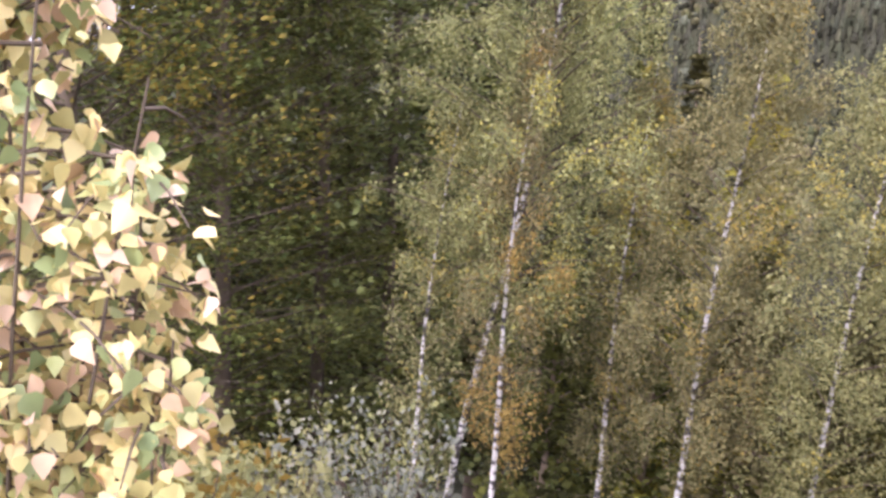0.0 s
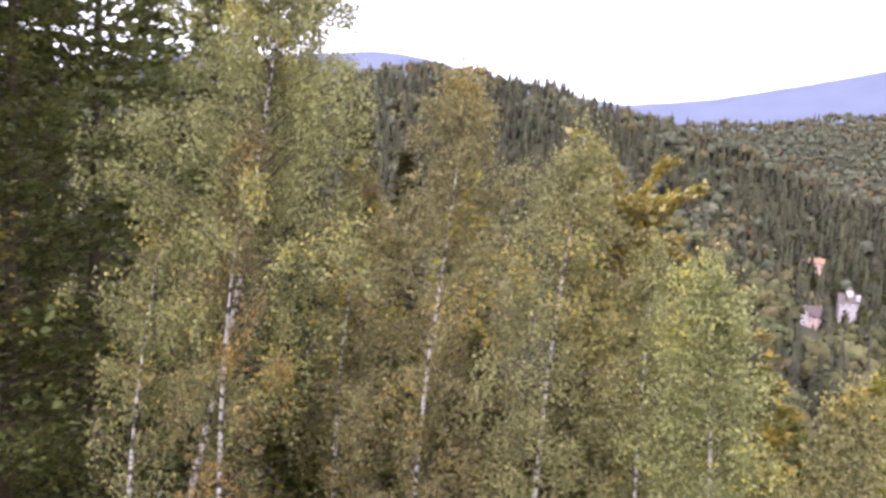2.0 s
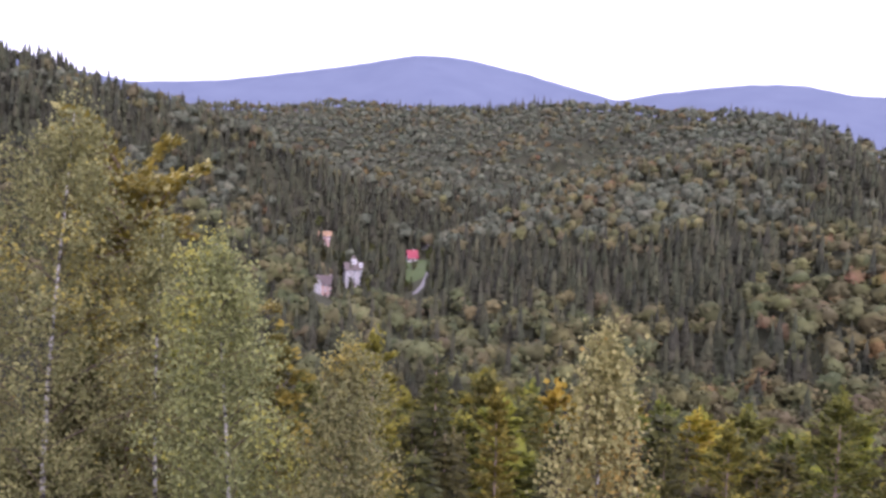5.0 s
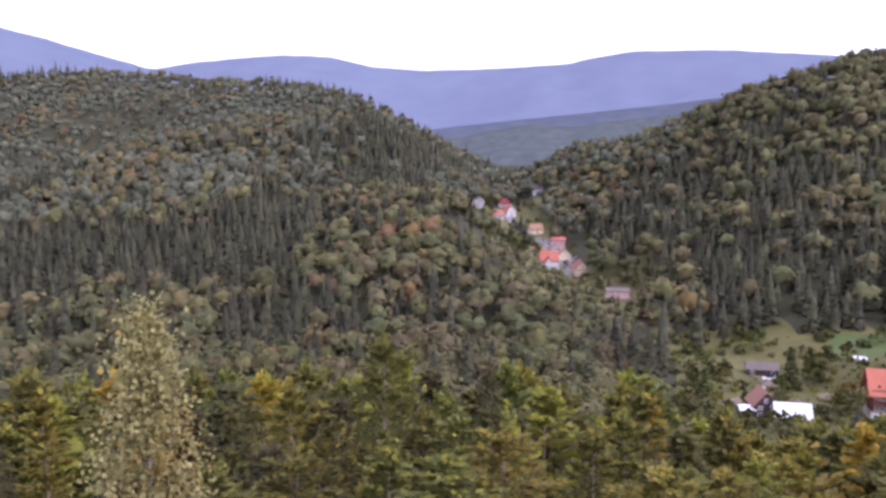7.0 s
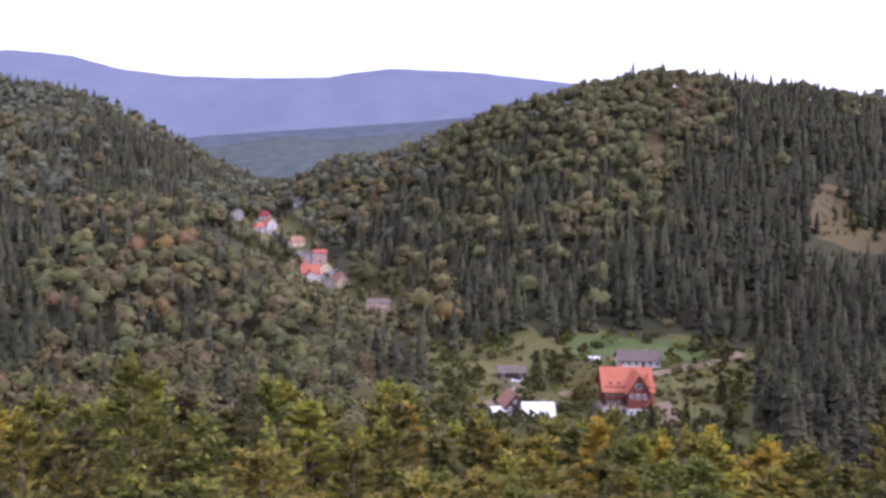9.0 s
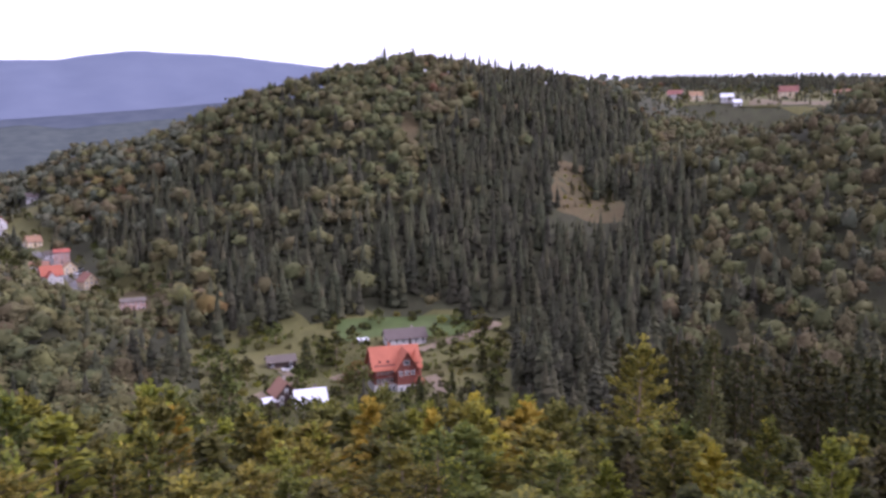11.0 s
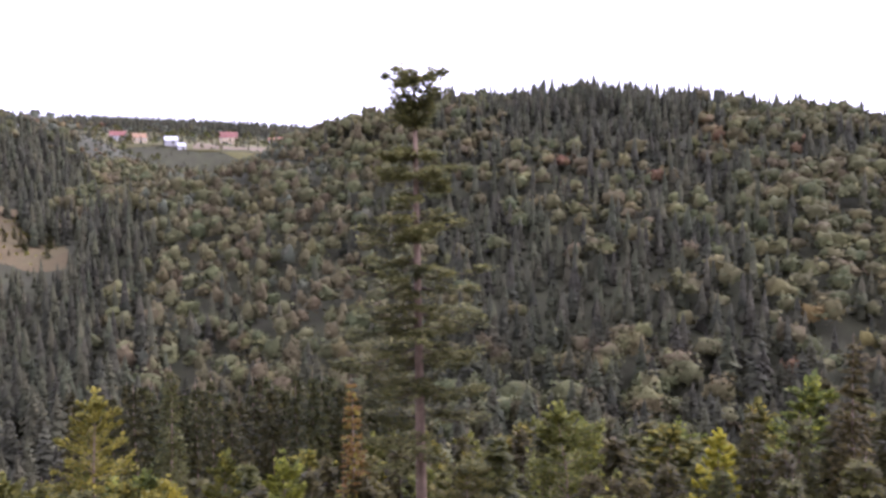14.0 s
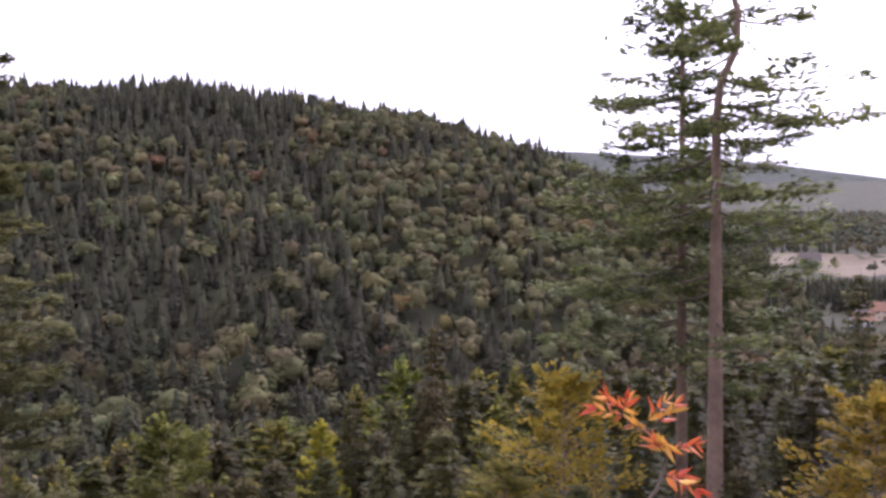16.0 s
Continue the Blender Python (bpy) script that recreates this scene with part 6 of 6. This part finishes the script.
            key = kinds_here[int(g.integers(len(kinds_here)))]
            tall = {"tree": 8.0, "spruce": 12.0}.get(key, 2.6)
            size, ok = big * float(g.uniform(0.45, 1.15)), True
            if b0 > 99 and (109.5 < b < 119 and 264 < r < 282 or 105 < b < 109 and 255 < r < 285):
                ok = g.uniform() < 0.4      # the lawn stays half open
            for hb, hr in homes:
                across = abs(b - hb) * r / 57.3
                if across < 8 and abs(r - hr) < 9:
                    ok = False
                elif across < 9 and r < hr:
                    base = ground_at(hb, hr) + 0.8 - EYE
                    size = min(size, (EYE + base * r / hr - ground_at(b, r)) / tall)
            if ok and size > 0.25 and not (88 < b < 95 and abs(b - float(np.interp(r, [345, 410, 470, 556], [94.3, 92.3, 90.8, 87.4]))) * r / 57.3 < 5):
                places.append((key, b, r, size))
    for key, b, r, s in places:
        x, y = polar(b, r)
        m = pose(x, y, float(height(x, y)) - 0.1, 0, 0, g.uniform(0, 360)) @ Matrix.Diagonal((s, s, s * g.uniform(0.8, 1.1), 1))
        ob, used = src[key]
        if used:
            ob = copy_thing(ob, pose(0, 0, 0))
        ob.matrix_basis = m
        src[key][1] = True


make_shrubs()


def make_scrub():
    """Tufts and low scrub all over the rough meadow."""
    g = np.random.default_rng(57)
    tuft = [shrub_shape(2.6, 3.2, 60, 0.7, g)[1] for _ in range(3)]
    pieces, ms = [], []
    for _ in range(420):
        b, r, k = float(g.uniform(99.5, 121.5)), float(g.uniform(210, 281)), int(g.integers(3))
        if value_noise(*polar(b, r), 16, 5) < -0.25 or 109.5 < b < 119 and r > 265 and g.uniform() < 0.3:
            continue
        x, y = polar(b, r)
        v, f = tuft[k]
        pieces.append((rot_z(v * float(g.uniform(0.14, 0.42)), float(g.uniform(0, 6))) + np.array([x, y, float(draped(x, y)) + 0.05]), f))
        ms.append(np.full(len(f), k))
    v, f = join(pieces)
    tagged(new("scrub", mesh_data("scrub", v, f, [N_BEECH, N_OLIVE, N_SPRUCE], np.concatenate(ms))), "low green and olive scrub in the rough meadow", "scrub", kind="stuff")


make_scrub()


def make_cars():
    """Parked cars by the village road."""
    for b, r, turn in ((92.9, 418, 70), (92.6, 424, 75), (92.75, 430, 65), (105.9, 246, 20)):
        x, y = polar(b, r)
        ob = new("car")
        ob.matrix_basis = pose(x, y, float(height(x, y)) + 0.14, 0, 0, -b + turn)
        tagged(ob, "small pale parked car beside the road", "car", "parked cars")
        bm = bmesh.new()
        box(bm, -2.1, 2.1, -0.85, 0.85, 0.3, 0.85)
        bmesh.ops.bevel(bm, geom=bm.edges[:], offset=0.12, segments=2, affect="EDGES")
        body = part("body", bm, CAR, ob)
        bm = bmesh.new()
        box(bm, -1.2, 1.3, -0.72, 0.72, 0.8, 1.42)
        bmesh.ops.bevel(bm, geom=bm.edges[:], offset=0.25, segments=2, affect="EDGES")
        part("cabin", bm, WINDOW, body, "dark glazed cabin")
        for wx in (-1.3, 1.3):
            for wy in (-0.8, 0.8):
                bm = bmesh.new()
                bmesh.ops.create_cone(bm, cap_ends=True, segments=14, radius1=0.32, radius2=0.32, depth=0.2, matrix=Matrix.Translation((wx, wy, 0.32)) @ Matrix.Rotation(radians(90), 4, "X"))
                part("wheel", bm, DARK_WOOD, ob)


make_cars()


# ---- what grows beside the lens: a sunlit sapling, a rowan twig, a silvery shrub ----
def heart_leaves(c, d, size, g):
    """Broad pointed leaves with a folded midrib, hanging along d. Verts and quads."""
    n = len(c)
    d = d / np.linalg.norm(d, axis=1)[:, None]
    side = np.cross(d, g.normal(size=(n, 3)))
    side /= np.linalg.norm(side, axis=1)[:, None]
    up = np.cross(side, d)
    s = (size * g.uniform(0.6, 1.25, n))[:, None]
    fold = g.uniform(0.05, 0.28, n)[:, None]
    rows = [(0.0, 0.0), (0.10, 0.33), (0.34, 0.44), (0.70, 0.21), (1.0, 0.0)]
    curl = g.uniform(-0.25, 0.05, n)[:, None]
    vs = []
    for t, w in rows:
        mid = c + d * s * t + up * s * curl * t * t
        vs += [mid - side * s * w + up * s * fold * w * 2, mid, mid + side * s * w + up * s * fold * w * 2]
    v = np.stack(vs, 1)
    k = len(rows) * 3
    quads = []
    for i in range(len(rows) - 1):
        for j in range(2):
            quads.append([3 * i + j, 3 * i + j + 1, 3 * (i + 1) + j + 1, 3 * (i + 1) + j])
    f = (np.arange(n)[:, None, None] * k + np.array(quads)[None]).reshape(-1, 4)
    return v.reshape(-1, 3), f


def make_sapling():
    """The leafy young tree just beside the lookout, hung with broad pale leaves."""
    g = np.random.default_rng(91)
    ob = tree_thing("sapling", "leafy young tree with pale yellow-green autumn leaves beside the lookout")
    root = np.array([-0.95, 2.05, ground_at(-25, 2.3) - 0.05])
    wood, c, ds = [], [], []
    tops = [(-0.82, 1.95, 62.45), (-1.15, 2.05, 62.75), (-0.56, 1.98, 61.95), (-0.66, 2.2, 61.75), (-1.35, 2.3, 62.3), (-0.52, 1.95, 61.45), (-0.85, 1.8, 61.5), (-0.7, 1.9, 62.2), (-0.95, 2.1, 62.0), (-0.6, 2.05, 61.1), (-1.1, 1.8, 61.9)]
    for top in tops:
        top = np.array(top)
        t = np.linspace(0, 1, 7)[:, None]
        path = root + (top - root) * t + np.sin(t * 3.1) * np.array([g.normal(0, 0.08), g.normal(0, 0.08), 0.12])
        wood.append(tube(path, np.linspace(0.008, 0.0025, 7), 5))
        for _ in range(44):
            u = g.uniform(0.2, 1.0)
            st = root + (top - root) * u + np.sin(u * 3.1) * np.array([0, 0, 0.12])
            a, ln = g.uniform(0, 6.28), g.uniform(0.16, 0.42)
            v = np.array([math.cos(a), math.sin(a) * 0.8, g.uniform(-0.15, 0.35)])
            end = st + v * ln - np.array([0.03, ARM, EYE])
            if math.degrees(math.atan2(end[0], end[1])) > -16.8:
                continue
            tt = np.linspace(0, 1, 4)[:, None]
            tw = st + v * ln * tt - np.array([0, 0, 0.10]) * tt ** 2
            wood.append(tube(tw, [0.005, 0.004, 0.003, 0.0015], 4))
            m = int(g.integers(14, 24))
            q = g.uniform(0.15, 1.05, m)[:, None]
            c.append(st + v * ln * q - np.array([0, 0, 0.10]) * q ** 2 + g.normal(0, 0.025, (m, 3)))
            ds.append(v * 0.35 + g.normal(0, 0.45, (m, 3)) + np.array([0, 0, -0.75]))
    part("trunk", mesh_data("trunk", *join(wood), TWIG, smooth=True), None, ob, "thin brown stems and twigs")
    c, ds = np.vstack(c), np.vstack(ds)
    off = c - np.array([0.03, ARM, EYE])
    far, bear, rise = np.linalg.norm(off, axis=1), np.degrees(np.arctan2(off[:, 0], off[:, 1])), np.degrees(np.arctan2(off[:, 2], np.hypot(off[:, 0], off[:, 1])))
    ok = (far > 1.3) & (bear < np.interp(rise, [-40, -30, -8, -3, 4], [-15.5, -16.5, -18.0, -21.0, -23.5]))     # the crown's outer edge
    c, ds = c[ok], ds[ok]
    pick = g.uniform(size=len(c))
    for sel, mat, lb in (((pick > 0.22) & (pick < 0.80), N_BUSH, "pale yellow leaves"), (pick <= 0.22, N_BUSH_G, "green leaves"), (pick >= 0.80, N_BUSH_P, "pinkish-brown leaves holding some shadow colour")):
        part("foliage", mesh_data("foliage", *heart_leaves(c[sel], ds[sel], 0.046, g), mat, smooth=True), None, ob, lb)


def make_low_bushes():
    """Bushes lower on the slope in front of the birches."""
    g = np.random.default_rng(95)
    for b, r, el, w, mats, label in ((-3.5, 9.5, -23.5, 2.6, [N_GREY, N_BIRCH], "silvery-leaved shrub on the slope below"),
                                     (-16.5, 5.2, -23.5, 1.3, [N_BIRCH, N_RUST], "yellowing bush with small pinkish leaves"),
                                     (-10.5, 7.5, -24.0, 1.6, [N_BIRCH, N_GREY], "thin leafy bush with dark twigs")):
        h = EYE + r * math.tan(radians(el)) - ground_at(b, r)
        wood, c = [], []
        for k in range(13):
            a, q = k * 2.4, g.uniform(0.1, 1.0)
            tip = np.array([math.cos(a) * w / 2 * q, math.sin(a) * w / 2 * q, h * g.uniform(0.72, 1.05)])
            t = np.linspace(0, 1, 5)[:, None]
            path = tip * t + np.sin(t * 3.0) * np.array([0, 0, 0.2])
            wood.append(tube(path, np.linspace(0.016, 0.003, 5), 4))
            u = g.uniform(0.25, 1.03, 110)[:, None]
            c.append(tip * u + np.sin(u * 3.0) * np.array([0, 0, 0.2]) + g.normal(0, 0.14, (110, 3)))
        ob = build_tree("shrub", label, join(wood), leaves(np.vstack(c), 0.055, long=1.5, droop=0.3, g=g), TWIG, mats, 0.3, 17, patch=0.5)
        tagged(ob, category="shrub")
        set_tree(ob, b, r, sink=0.05)


def make_rowan():
    """A thin rowan with red feathered leaves close to the lookout."""
    g = np.random.default_rng(97)
    ob = tree_thing("rowan_sapling", "thin rowan sapling with bright red and yellow feathered leaves")
    eye = np.array([*polar(182.2, ARM), EYE])

    def spot(b, e, d):
        return eye + d * np.array([math.sin(radians(b)) * math.cos(radians(e)), math.cos(radians(b)) * math.cos(radians(e)), math.sin(radians(e))])
    stem = np.array([spot(194.5, -27, 2.7), spot(195.5, -22.1, 2.85), spot(197.0, -20.4, 2.95), spot(197.5, -19.0, 3.0), spot(197.6, -18.2, 3.0), spot(196.5, -16.9, 3.0), spot(195.5, -16.5, 3.0), spot(194.5, -15.6, 2.98)])
    foot = stem[0] * np.array([1, 1, 0]) + np.array([0.05, 0.1, ground_at(194.5, 2.4) - 0.05])
    path = np.vstack([foot, stem])
    wood = [tube(path, np.linspace(0.008, 0.002, len(path)), 5)]
    red, gold = [], []
    # fronds: bearing and height angle of either end, golden or red
    for b0, e0, b1, e1, yellow in ((195.3, -15.9, 192.4, -15.2, 0.0), (194.9, -15.5, 193.4, -14.4, 0.05), (194.6, -15.6, 194.9, -14.5, 0.1), (195.9, -16.4, 197.7, -14.5, 0.25), (196.8, -16.3, 198.4, -14.7, 0.1),
                                   (196.4, -16.6, 197.8, -17.7, 0.95), (196.5, -16.7, 195.2, -16.1, 0.8), (197.4, -18.0, 199.9, -17.2, 0.1), (197.6, -18.2, 196.7, -17.2, 0.2), (197.3, -19.3, 199.9, -20.4, 0.1), (197.2, -19.5, 199.0, -19.5, 0.05)):
        st, end = spot(b0, e0, 3.0), spot(b1, e1, 3.0 + float(g.uniform(-0.05, 0.05)))
        d = end - st
        ln = np.linalg.norm(d)
        d = d / ln
        q = np.linspace(0, 1, 5)[:, None]
        wood.append(tube(st + d * ln * q - np.array([0, 0, 0.012]) * q ** 2, [0.003, 0.0025, 0.002, 0.0015, 0.001], 4))
        up = np.cross(d, g.normal(size=3) * 0.4 + (st - eye) / 3)
        up /= np.linalg.norm(up)
        for k in range(4):
            p = st + d * ln * (0.25 + 0.2 * k)
            for sgn in (-1, 1):
                (gold if g.uniform() < yellow else red).append((p, d * 0.9 + up * sgn * 0.55 + g.normal(0, 0.2, 3) - np.array([0, 0, 0.25])))
        red.append((st + d * ln * 0.9, d))
    part("trunk", mesh_data("trunk", *join(wood), TWIG, smooth=True), None, ob, "thin brown stem")
    for rows, mat, lb in ((red, N_RED, "red feathered leaves"), (gold, material("yellow_rowan_leaves", (0.66, 0.36, 0.06), rough=0.45, vary=0.15, scale=30, island=0.25, through_light=0.3), "yellow feathered leaves")):
        c, d = np.array([r[0] for r in rows]), np.array([r[1] for r in rows])
        v, f = heart_leaves(c, d, 0.06, g)
        mid = np.repeat(c, 15, axis=0)
        dn = np.repeat(d / np.linalg.norm(d, axis=1)[:, None], 15, axis=0)
        off = v - mid
        along = (off * dn).sum(1)[:, None] * dn
        v = mid + along + (off - along) * 0.36      # slender leaflets
        part("foliage", mesh_data("foliage", v, f, mat), None, ob, lb)


make_sapling()
make_low_bushes()
make_rowan()
